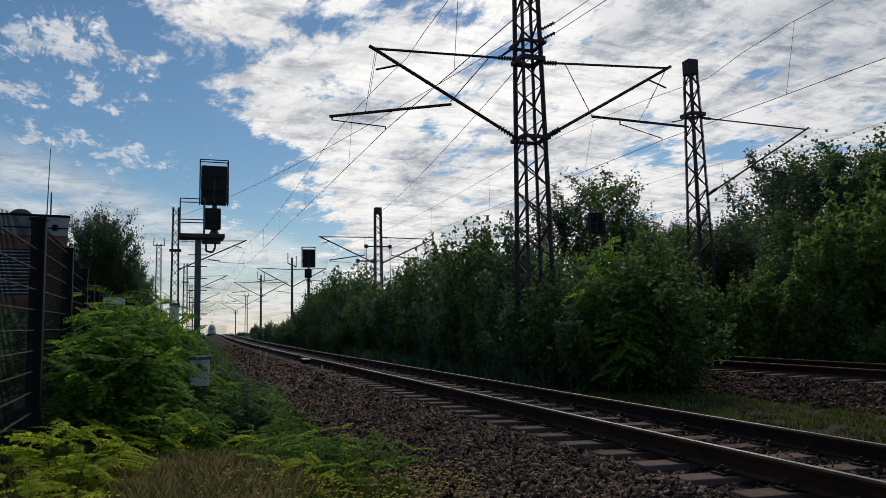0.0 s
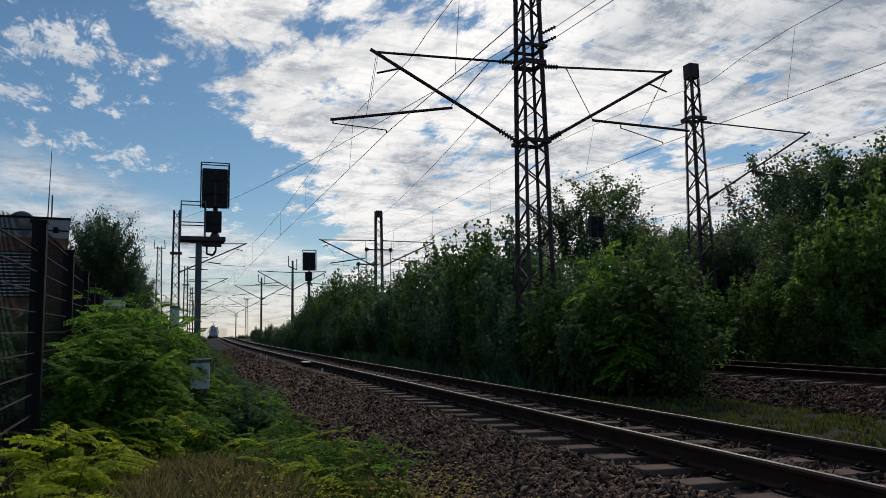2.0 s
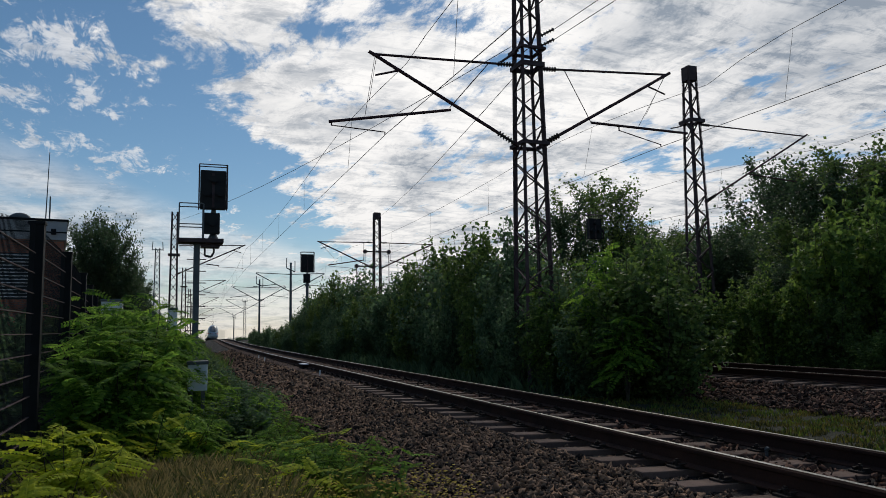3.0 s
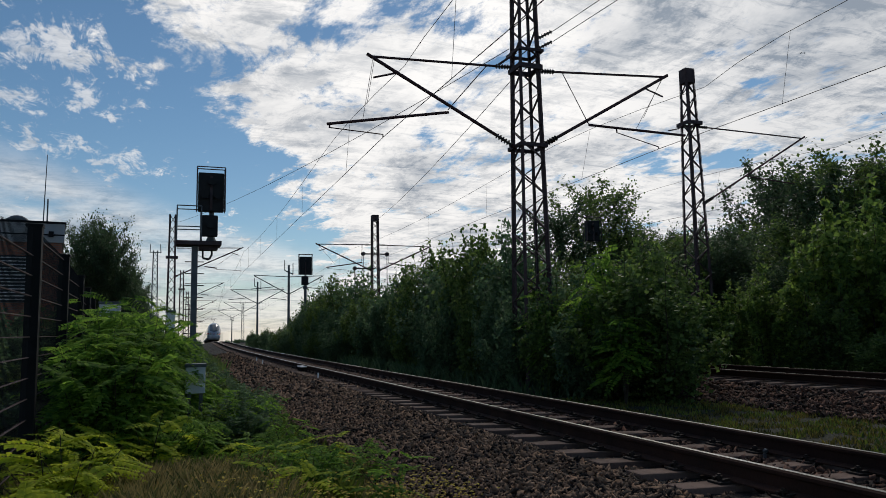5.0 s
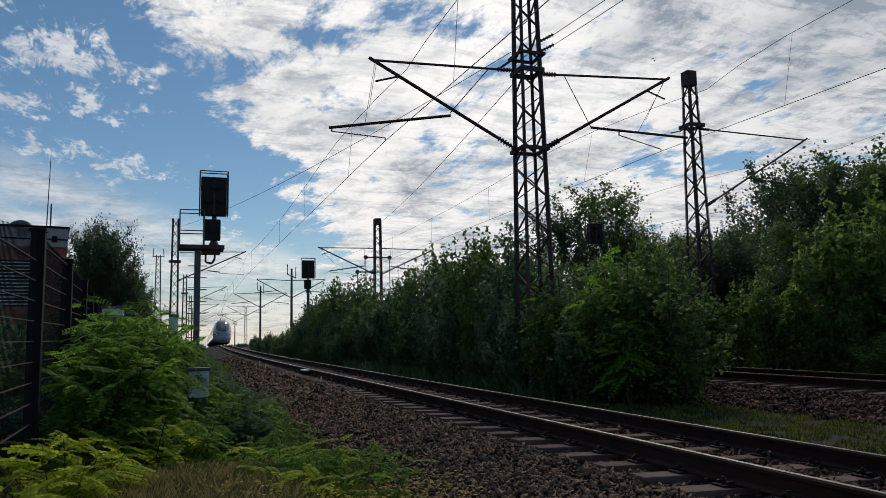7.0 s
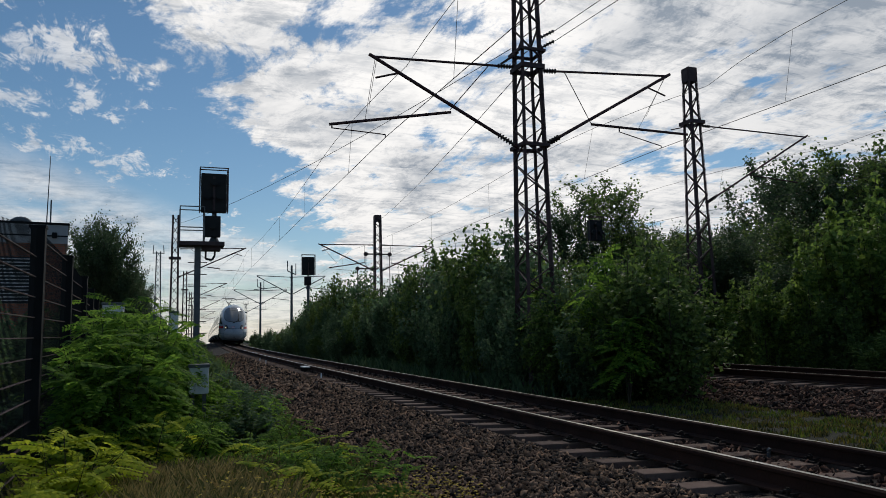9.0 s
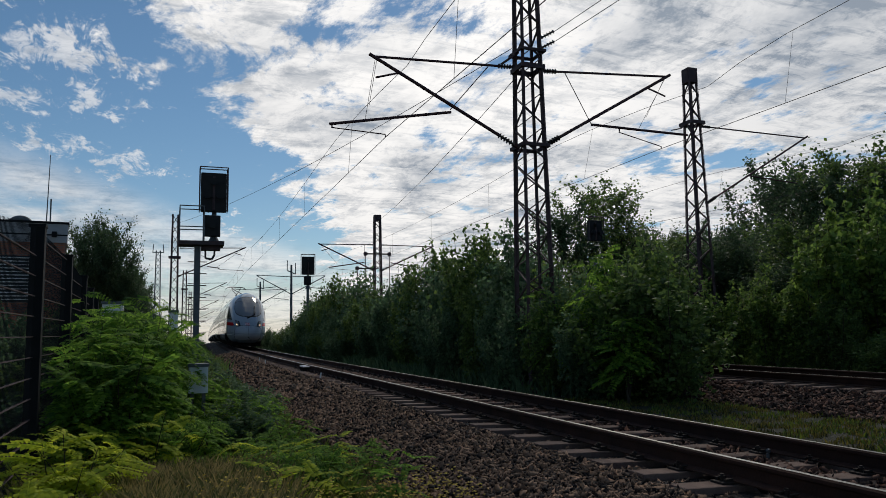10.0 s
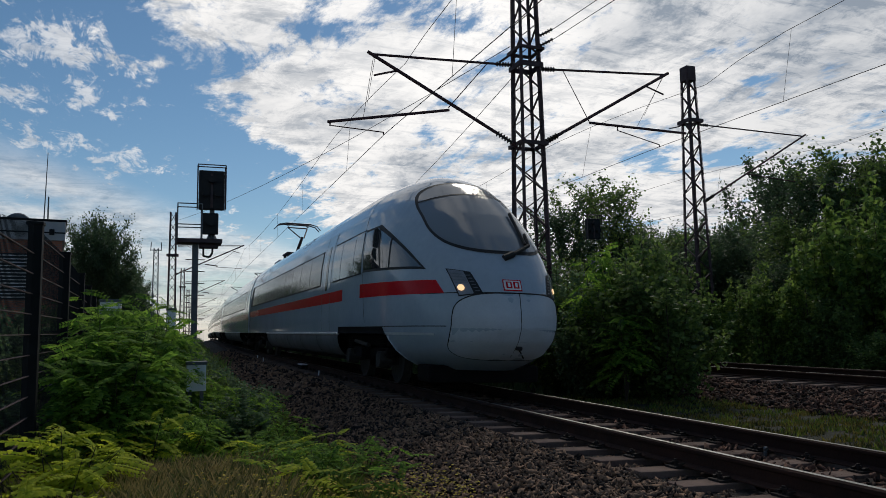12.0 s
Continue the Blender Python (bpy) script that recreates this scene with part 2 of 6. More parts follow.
M_FLOWER = mat("flower_yellow", (0.55, 0.40, 0.04), (0.40, 0.26, 0.03), 0.7, bump=0.0)
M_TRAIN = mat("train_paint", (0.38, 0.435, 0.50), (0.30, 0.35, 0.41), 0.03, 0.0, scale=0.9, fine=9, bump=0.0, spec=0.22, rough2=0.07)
M_HATCH = mat("nose_hatch_paint", (0.52, 0.55, 0.60), (0.40, 0.43, 0.48), 0.42, 0.0, scale=2.2, fine=30, bump=0.05)
M_RED = mat("stripe_red", (0.60, 0.014, 0.022), (0.50, 0.012, 0.018), 0.12, bump=0.0, spec=0.05, rough2=0.16)
M_LOGO_W = mat("logo_white", (0.8, 0.8, 0.8), (0.7, 0.7, 0.7), 0.4, bump=0.0)
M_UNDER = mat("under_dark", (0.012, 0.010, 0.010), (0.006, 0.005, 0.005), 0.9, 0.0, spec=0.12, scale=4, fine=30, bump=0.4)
# light grey skirts, darkened: the shade below the sill is in this colour
M_SKIRT = mat("skirt_paint_shaded", (0.16, 0.17, 0.185), (0.085, 0.085, 0.085), 0.5, 0.0, scale=1.6, fine=18, bump=0.1, spec=0.3)
M_AXLE = mat("axle_dusty", (0.075, 0.068, 0.062), (0.03, 0.027, 0.025), 0.8, 0.2, spec=0.25, scale=6, fine=40, bump=0.4)
M_SEAM = mat("seam_black", (0.012, 0.012, 0.014), (0.01, 0.01, 0.01), 0.6, bump=0.0)
# silver of the sills, also the painted highlight on the nose
M_STEP = mat("sill_silver_highlight", (0.70, 0.72, 0.74), (0.55, 0.57, 0.6), 0.3, 0.4, bump=0.05)
M_GLASS = glass("window_glass", (0.03, 0.036, 0.042), 0.12, 0.14)
M_SCREEN = glass("windscreen_glass", (0.17, 0.18, 0.195), 0.10, 0.5)
M_CAB_GLASS = glass("cab_glass", (0.025, 0.03, 0.035), 0.04, 0.9)
M_LAMP = glow_mat("headlight_glow", (1.0, 0.66, 0.34), 1.0)
M_COVER = mat("lamp_cover", (0.30, 0.31, 0.33), (0.20, 0.21, 0.23), 0.15, 0.3, bump=0.05)
M_REFLECT = mat("lamp_housing", (0.14, 0.15, 0.17), (0.08, 0.085, 0.1), 0.25, 0.6, bump=0.1)


def brick_mat():
    """Red brick in running bond, on vertical walls that face along y."""
    m = mat("brick_wall", (0.30, 0.10, 0.065), (0.19, 0.065, 0.045), 0.9)
    nt = m.node_tree
    p = nt.nodes["Principled BSDF"]
    co = nt.nodes.new("ShaderNodeTexCoord")
    sp, cb = nt.nodes.new("ShaderNodeSeparateXYZ"), nt.nodes.new("ShaderNodeCombineXYZ")
    nt.links.new(co.outputs["Object"], sp.inputs[0])
    nt.links.new(sp.outputs[0], cb.inputs[0])
    nt.links.new(sp.outputs[2], cb.inputs[1])
    b = nt.nodes.new("ShaderNodeTexBrick")
    b.inputs["Color1"].default_value, b.inputs["Color2"].default_value = (0.50, 0.17, 0.095, 1), (0.36, 0.115, 0.07, 1)
    b.inputs["Mortar"].default_value = (0.20, 0.17, 0.15, 1)
    b.inputs["Scale"].default_value = 1.0
    b.inputs["Brick Width"].default_value, b.inputs["Row Height"].default_value, b.inputs["Mortar Size"].default_value = 0.25, 0.083, 0.014
    nt.links.new(cb.outputs[0], b.inputs["Vector"])
    nt.links.new(b.outputs["Color"], p.inputs["Base Color"])
    return m


M_BRICK = brick_mat()


# ---------------------------------------------------------------- mesh helpers
def part(name, bm, material, parent=None, label=""):
    me = bpy.data.meshes.new(name)
    bm.to_mesh(me)
    bm.free()
    for m in (material if isinstance(material, (list, tuple)) else [material]):
        me.materials.append(m)
    ob = new(name, me)
    if parent is not None:
        ob.parent = parent
    if label:
        ob["label"] = label
    return ob


def thing(name, label, category, m=None, group="", kind=""):
    e = new(name)
    e.empty_display_size = 0.2
    if m is not None:
        e.matrix_basis = m
    return tagged(e, label, category, group, kind)


def raw(name, verts, faces, material, parent=None, smooth=False, label=""):
    me = bpy.data.meshes.new(name)
    me.from_pydata([tuple(v) for v in verts], [], [tuple(f) for f in faces])
    me.materials.append(material)
    if smooth:
        me.shade_smooth()
    ob = new(name, me)
    if parent is not None:
        ob.parent = parent
    if label:
        ob["label"] = label
    return ob


def box(bm, x0, y0, z0, x1, y1, z1, bevel=0.0):
    r = bmesh.ops.create_cube(bm, size=1.0)
    vs = r["verts"]
    for v in vs:
        v.co = Vector(((x0 + x1) / 2 + v.co.x * (x1 - x0), (y0 + y1) / 2 + v.co.y * (y1 - y0), (z0 + z1) / 2 + v.co.z * (z1 - z0)))
    if bevel:
        es = list({e for v in vs for e in v.link_edges})
        bmesh.ops.bevel(bm, geom=es, offset=bevel, segments=2, affect="EDGES", profile=0.6)
    return bm


def boxed(*a, **k):
    return box(bmesh.new(), *a, **k)


def rod(bm, p, q, r, r2=None, n=8):
    p, q = Vector(p), Vector(q)
    r2 = r if r2 is None else r2
    d = q - p
    m = Matrix.Translation((p + q) / 2) @ d.to_track_quat("Z", "Y").to_matrix().to_4x4()
    bmesh.ops.create_cone(bm, cap_ends=True, segments=n, radius1=r, radius2=r2, depth=d.length, matrix=m)
    return bm


def rodded(p, q, r, r2=None, n=8):
    return rod(bmesh.new(), p, q, r, r2, n)


def bar(bm, p, q, w, t):
    """A flat or square bar from p to q."""
    p, q = Vector(p), Vector(q)
    d = q - p
    m = Matrix.Translation((p + q) / 2) @ d.to_track_quat("Z", "Y").to_matrix().to_4x4() @ Matrix.Diagonal((w, t, d.length, 1))
    bmesh.ops.create_cube(bm, size=1.0, matrix=m)
    return bm


def tube(name, pts, r, material, parent=None, n=5):
    """A thin tube through points."""
    pts = [Vector(p) for p in pts]
    V, F = [], []
    for i, p in enumerate(pts):
        d = (pts[min(i + 1, len(pts) - 1)] - pts[max(i - 1, 0)]).normalized()
        q = d.to_track_quat("Z", "Y")
        for k in range(n):
            a = 2 * math.pi * k / n
            V.append(p + q @ Vector((r * math.cos(a), r * math.sin(a), 0)))
    for i in range(len(pts) - 1):
        for k in range(n):
            F.append((i * n + k, i * n + (k + 1) % n, (i + 1) * n + (k + 1) % n, (i + 1) * n + k))
    return raw(name, V, F, material, parent, True)


# ---------------------------------------------------------------- the line of the track
Y0, RAD, ARC = 24.87, 1313.0, 53.4
CANT = 0.0392


def drop(s):
    d = max(0.0, s - 80.4)
    k, km = 0.0002, 0.015
    return -k * d * d / 2 if d < km / k else -km * km / (2 * k) - km * (d - km / k)


def line(s):
    """Centre of the near track at s metres: x, y, z and heading."""
    if s < Y0:
        return 0.0, s, 0.0, 0.0
    a = min(s - Y0, ARC) / RAD
    r = max(0.0, s - Y0 - ARC)
    return RAD * (1 - math.cos(a)) + r * math.sin(a), Y0 + RAD * math.sin(a) + r * math.cos(a), drop(s), a


def at(s, lat=0.0, dz=0.0, cant=0.0):
    x, y, z, a = line(s)
    return Vector((x + lat * math.cos(a), y - lat * math.sin(a), z + dz - cant * lat))


# ---------------------------------------------------------------- ground and track beds
def ground_height(lat, s):
    """Height of the soil over the line's own level, by the distance from the near track."""
    n = 0.05 * noise.noise(Vector((lat * 0.7, s * 0.5, 0)))
    if lat < -2.6:
        return -0.50 + n + 0.10 * min(1.0, max(0.0, (-lat - 5.5) / 2))
    if lat < 2.4:
        return -0.52 + n * 0.3
    if lat < 5.4:
        return -0.45 + n
    if lat < 10.6:
        return -0.50 + n * 0.3
    return -0.25 + n


def build_ground():
    lats = [-1500, -600, -250, -120, -60, -35, -22, -15, -11] + [-8 + 0.4 * i for i in range(48)] + [12, 14, 18, 24, 34, 50, 90, 200, 500, 1500]
    ss = [-300, -120, -60, -30, -18] + [-12 + 0.6 * i for i in range(80)] + [38 + 3 * i for i in range(24)] + [115, 130, 150, 175, 200, 240, 300, 400, 600, 1000, 1800, 3000]
    V, F = [], []
    for s in ss:
        for u in lats:
            p = at(s, u)
            V.append((p.x, p.y, p.z + ground_height(u, s)))
    n = len(lats)
    for i in range(len(ss) - 1):
        for j in range(n - 1):
            F.append((i * n + j, i * n + j + 1, (i + 1) * n + j + 1, (i + 1) * n + j))
    g = raw("ground", V, F, M_SOIL, None, True)
    tagged(g, "dark soil with sparse grass beside the railway", "ground", kind="structure")


def bed_height(u, w=1.40, depth=0.27):
    """Cross section of a ballast bed, from its own centre."""
    a = abs(u)
    if a < w:
        return -0.245 - (0.02 if a < 0.6 else 0.0)
    return -0.245 - (a - w) * depth / 1.45


def build_bed(name, lat, dz, s0, s1, label, half=3.0, cant=0.0):
    us = [-half + 0.25 * i for i in range(int(half * 8) + 1)]
    ss = []
    s = s0
    while s < s1:
        ss.append(s)
        s += 0.5 if s < 30 else 3
    V, F = [], []
    for s in ss:
        for u in us:
            p = at(s, lat + u, dz)
            V.append((p.x, p.y, p.z - cant * max(-1.4, min(1.4, u)) + bed_height(u) + 0.02 * noise.noise(Vector((u * 2, s * 1.3, lat)))))
    n = len(us)
    for i in range(len(ss) - 1):
        for j in range(n - 1):
            F.append((i * n + j, i * n + j + 1, (i + 1) * n + j + 1, (i + 1) * n + j))
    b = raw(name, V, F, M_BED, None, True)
    return tagged(b, label, "ballast bed", kind="structure")


RAIL_PROFILE = [(-0.075, -0.172), (0.075, -0.172), (0.075, -0.160), (0.012, -0.138), (0.010, -0.055), (0.036, -0.038), (0.036, -0.014),
                (0.021, 0.0), (-0.021, 0.0), (-0.036, -0.014), (-0.036, -0.038), (-0.010, -0.055), (-0.012, -0.138), (-0.075, -0.160)]


def build_rail(parent, lat, side, dz, cant, s0, s1):
    ss = []
    s = s0
    while s <= s1:
        ss.append(s)
        s += 3.0
    V, F, mi = [], [], []
    n = len(RAIL_PROFILE)
    for s in ss:
        for u, z in RAIL_PROFILE:
            p = at(s, lat + side * 0.7525 + u, dz + z)
            V.append((p.x, p.y, p.z - cant * side * 0.7525))
    for i in range(len(ss) - 1):
        for k in range(n):
            F.append((i * n + k, i * n + (k + 1) % n, (i + 1) * n + (k + 1) % n, (i + 1) * n + k))
            mi.append(1 if k in (7,) else 0)
    ob = raw("rail", V, F, M_RAIL, parent, False, "rusty steel rail with a polished running surface")
    ob.data.materials.append(M_HEAD)
    ob.data.polygons.foreach_set("material_index", mi)
    return ob


def sleeper_mesh():
    bm = bmesh.new()
    box(bm, -1.3, -0.13, -0.20, 1.3, 0.13, 0.0, bevel=0.018)
    for v in bm.verts:
        if v.co.z > -0.1:
            if abs(v.co.x) < 0.5:
                v.co.z -= 0.02
            v.co.y *= 0.86
    me = bpy.data.meshes.new("sleeper")
    bm.to_mesh(me)
    bm.free()
    me.materials.append(M_SLEEPER)
    return me


def clip_mesh():
    bm = bmesh.new()
    box(bm, -0.17, -0.075, 0.0, 0.17, 0.075, 0.018, bevel=0.004)
    for sx in (-1, 1):
        rod(bm, (sx * 0.115, 0, 0.01), (sx * 0.115, 0, 0.075), 0.016, n=6)
        rod(bm, (sx * 0.115, 0, 0.045), (sx * 0.115, 0, 0.060), 0.028, n=6)
        bar(bm, (sx * 0.06, -0.05, 0.035), (sx * 0.13, -0.05, 0.03), 0.03, 0.02)
        bar(bm, (sx * 0.06, 0.05, 0.035), (sx * 0.13, 0.05, 0.03), 0.03, 0.02)
    me = bpy.data.meshes.new("rail_clip")
    bm.to_mesh(me)
    bm.free()
    me.materials.append(M_CLIP)
    return me


def build_track(lat, dz, cant, s0, s1, label, clip_to):
    tr = thing("railway_track", label, "railway track", group="railway tracks")
    for side in (-1, 1):
        build_rail(tr, lat, side, dz, cant, s0, s1)
    sl, cl = sleeper_mesh(), clip_mesh()
    s = s0
    while s < s1:
        p = at(s, lat, dz)
        a = line(s)[3]
        o = new("sleeper", sl)
        o.parent = tr
        o.matrix_basis = Matrix.Translation((p.x, p.y, p.z - 0.190)) @ Euler((0, math.atan(cant), -a)).to_matrix().to_4x4() @ pose(
            random.uniform(-0.03, 0.03), 0, 0, 0, 0, random.uniform(-0.8, 0.8))
        if s < clip_to:
            for side in (-1, 1):
                c = new("rail_clip", cl)
                c.parent = o
                c.matrix_basis = pose(side * 0.7525, 0, 0.001)
        s += 0.6
    return tr


# ---------------------------------------------------------------- overhead line
def lattice_mast(m, base_w, top_w, z0, z1, label, step=0.75, leg=0.075, brace=0.045):
    """Four angle legs with zigzag bracing, square in plan, tapering."""
    t = thing("catenary_mast", label, "catenary mast", m, "catenary masts")

    def half(z):
        return (base_w + (top_w - base_w) * (z - z0) / (z1 - z0)) / 2

    for sx in (-1, 1):
        for sy in (-1, 1):
            bm = bmesh.new()
            a, b = half(z0), half(z1)
            bar(bm, (sx * a, sy * a, z0), (sx * b, sy * b, z1), leg, 0.012)
            bar(bm, (sx * (a - leg / 2), sy * (a - leg / 2), z0), (sx * (b - leg / 2), sy * (b - leg / 2), z1), 0.012, leg)
            part("leg", bm, M_MAST, t)
    n = max(4, int((z1 - z0) / step))
    for face in range(4):
        bm = bmesh.new()
        R = Euler((0, 0, face * math.pi / 2)).to_matrix()
        for i in range(n):
            za, zb = z0 + (z1 - z0) * i / n, z0 + (z1 - z0) * (i + 1) / n
            sgn = 1 if (i + face) % 2 else -1
            bar(bm, R @ Vector((-sgn * half(za), half(za) - 0.01, za)), R @ Vector((sgn * half(zb), half(zb) - 0.01, zb)), brace, brace * 0.5)
        part("lattice_brace", bm, M_MAST, t)
    return t


def insulator(p, q, parent, r=0.05, n=6):
    p, q = Vector(p), Vector(q)
    bm = bmesh.new()
    R = (q - p).to_track_quat("Z", "Y").to_matrix()
    length, seg = (q - p).length, 10
    prof = [(r * 0.4, 0.0)]
    for i in range(n):
        z = (i + 0.5) / n
        prof += [(r * 0.4, z - 0.28 / n), (r, z - 0.10 / n), (r * 0.75, z + 0.18 / n), (r * 0.4, z + 0.28 / n)]
    prof.append((r * 0.4, 1.0))
    rings = [[bm.verts.new(p + R @ Vector((a * math.cos(k * math.tau / seg), a * math.sin(k * math.tau / seg), z * length))) for k in range(seg)] for a, z in prof]
    for lo, hi in zip(rings, rings[1:]):
        for k in range(seg):
            bm.faces.new((lo[k], lo[(k + 1) % seg], hi[(k + 1) % seg], hi[k]))
    bm.faces.new(rings[0][::-1])
    bm.faces.new(rings[-1])
    return part("insulator", bm, M_INS, parent)


def cantilever(t, side, z_top, z_strut, tip, hook, wire, tube_in, mast_half, r=0.028, tube_out=None, tube_start=None):
    """One bracket arm, in the mast's own space (x across the track). tip: strut's upper end; hook: outer end of the registration
    tube; wire: end of the steady arm; tube_in: where the registration tube meets the strut."""
    a = Vector((side * (mast_half + 0.02), 0, z_strut))
    tip, hook, wire, tube_in = (Vector((p[0], 0, p[1])) for p in (tip, hook, wire, tube_in))
    d = (tip - a).normalized()
    strut = part("strut", rodded(a + d * 0.62, tip + d * 0.12, r, n=10), M_TUBE, t, "dark steel bracket tube")
    insulator(a + d * 0.12, a + d * 0.62, strut, r * 1.9)
    part("pivot", rodded(a - d * 0.02, a + d * 0.14, r * 1.5, n=8), M_TUBE, strut)
    b = Vector((side * (mast_half + 0.02), 0, z_top))
    e = (tip - b).normalized()
    part("top_tube", rodded(b + e * 0.5, tip, r * 0.75, n=8), M_TUBE, strut)
    insulator(b + e * 0.06, b + e * 0.52, strut, r * 1.6)
    far = tube_in if tube_out is None else Vector((tube_out[0], 0, tube_out[1]))
    part("registration_tube", rodded(hook if tube_start is None else Vector((tube_start[0], 0, tube_start[1])), far, r * 0.85, n=8), M_TUBE, strut)
    bm = bmesh.new()
    inner = (far - hook).normalized()
    k = hook + inner * 0.06
    rod(bm, k, k + Vector((0, 0, -0.10)), 0.018, n=6)
    rod(bm, k + Vector((0, 0, -0.09)), wire + Vector((0, 0, 0.05)), 0.014, n=6)
    rod(bm, wire + Vector((0, 0, 0.05)), wire + Vector((0, 0, -0.01)), 0.014, n=6)
    part("steady_arm", bm, M_TUBE, strut)
    # stay between top tube and strut, hangers of the registration tube
    g = b + e * 0.75
    part("stay", rodded(g, tube_in + d * 0.04, 0.012, n=6), M_TUBE, strut)
    h = hook.lerp(far, 0.28)
    u = tip - d * 0.05
    part("hanger", rodded(u, h, 0.006, n=5), M_TUBE, strut)
    part("hanger", rodded(u - d * 0.04, h + (u - h) * 0.25 + Vector((0.04, 0, 0)), 0.006, n=5), M_TUBE, strut)
    # small upper arm that carries the messenger wire
    s0 = tip.lerp(a, 0.17)
    s1 = s0 + Vector((side * 0.62, 0, -0.19)) * 0.95
    part("messenger_arm", rodded(s0, s1, r * 0.6, n=6), M_TUBE, strut)
    return strut


def band(t, z, half, h=0.10, grow=0.04):
    w = half + grow
    bm = bmesh.new()
    for sy in (-1, 1):
        box(bm, -w - 0.03, sy * w - 0.03, z - h / 2, w + 0.03, sy * w + 0.03, z + h / 2)
        box(bm, sy * w - 0.03, -w + 0.032, z - h / 2, sy * w + 0.03, w - 0.032, z + h / 2)
    return part("mast_band", bm, M_MAST, t)


def build_mast_main():
    """The tall lattice mast between the two tracks, with a bracket to each side."""
    x, y = 3.46, 16.1
    t = lattice_mast(pose(x - 0.02, y, -0.5), 0.78, 0.44, 0.0, 12.0, "tall dark lattice steel mast with two bracket arms", 0.44, 0.085)
    o = 0.5  # base below the rails

    def rel(px, pz):
        return px - x, pz + o
    band(t, 8.2, 0.26, 0.12)
    band(t, 6.15, 0.31, 0.09)
    band(t, 8.62, 0.25, 0.07, 0.08)
    cantilever(t, -1, 7.72 + o, 5.63 + o, rel(-0.62, 7.56), rel(-1.68, 5.83), rel(-0.35, 5.64), rel(1.34, 6.42), 0.31, 0.042, rel(1.32, 6.38))
    cantilever(t, 1, 7.70 + o, 5.68 + o, rel(7.80, 7.98), rel(6.10, 6.35), rel(7.49, 5.92), rel(5.26, 6.39), 0.31, 0.042, rel(8.4, 6.36), rel(5.30, 6.40))
    bm = bmesh.new()
    rod(bm, (-0.25, 0, 8.62), (-0.75, 0.0, 8.25), 0.03, n=6)
    part("cross_arm", bm, M_MAST, t)
    for z in (8.78, 9.05):
        insulator((0.28, -0.1, z - 0.05), (0.62, -0.35, z + 0.12), t, 0.06)
    return t


def build_mast_east():
    x, y = 11.85, 20.0
    t = lattice_mast(pose(x, y, -0.3), 0.74, 0.34, 0.0, 10.25, "dark lattice steel mast with a boxed cap and one bracket arm", 0.44, 0.07)
    part("cap", boxed(-0.19, -0.19, 9.80, 0.19, 0.19, 10.32, bevel=0.015), M_MAST, t)
    o = 0.3
    band(t, 8.05 + o, 0.24, 0.12)
    a = Vector((0.3, 0, 5.2 + o))
    tip = Vector((5.15, 0, 7.95 + o))
    d = (tip - a).normalized()
    strut = part("strut", rodded(a + d * 0.6, tip + d * 0.15, 0.034, n=10), M_TUBE, t, "dark steel bracket tube")
    insulator(a + d * 0.1, a + d * 0.62, strut, 0.065)
    b = Vector((0.25, 0, 8.0 + o))
    e = (tip - b).normalized()
    part("top_tube", rodded(b + e * 0.5, tip, 0.026, n=8), M_TUBE, strut)
    insulator(b + e * 0.06, b + e * 0.52, strut, 0.055)
    part("registration_tube", rodded(a.lerp(tip, 0.42), Vector((4.6, 0, 6.2 + o)), 0.024, n=8), M_TUBE, strut)
    bm = rodded((-0.5, 0, 7.85 + o), (-0.2, 0, 8.05 + o), 0.03, n=6)
    rod(bm, (-0.9, 0, 7.75 + o), (-0.5, 0, 7.85 + o), 0.02, n=6)
    part("cross_arm", bm, M_MAST, t)
    return t


def build_mast_middle():
    """Mast beside the second track farther along, two brackets and tension weights."""
    p = Vector((10.75, 57.0, -0.5))
    t = lattice_mast(Matrix.Translation(p), 0.66, 0.50, 0.0, 10.9, "dark lattice steel mast with tensioning gear", 0.55, 0.09, 0.07)
    o = 0.5
    part("cap", boxed(-0.27, -0.27, 10.5, 0.27, 0.27, 11.0, bevel=0.02), M_MAST, t)
    cantilever(t, -1, 8.05 + o, 5.95 + o, (-4.75, 8.0 + o), (-4.0, 6.15 + o), (-2.2, 5.9 + o), (-1.1, 6.6 + o), 0.3, 0.05)
    cantilever(t, 1, 8.05 + o, 5.95 + o, (4.75, 8.0 + o), (4.0, 6.15 + o), (2.2, 5.9 + o), (1.1, 6.6 + o), 0.3, 0.05)
    for sx, z in ((-1, 7.3 + o), (1, 7.3 + o), (-1.7, 6.1 + o)):
        bm = bmesh.new()
        bar(bm, (0, 0, z), (sx * 1.0, 0, z), 0.10, 0.10)
        rod(bm, (sx * 1.0, -0.06, z), (sx * 1.0, 0.06, z), 0.17, n=14)
        rod(bm, (sx * 1.0, 0, z - 3.2), (sx * 1.0, 0, z), 0.03, n=6)
        rod(bm, (sx * 1.0, 0, z - 5.2), (sx * 1.0, 0, z - 3.2), 0.13, n=8)
        part("tension_wheel", bm, M_MAST, t)
    return t


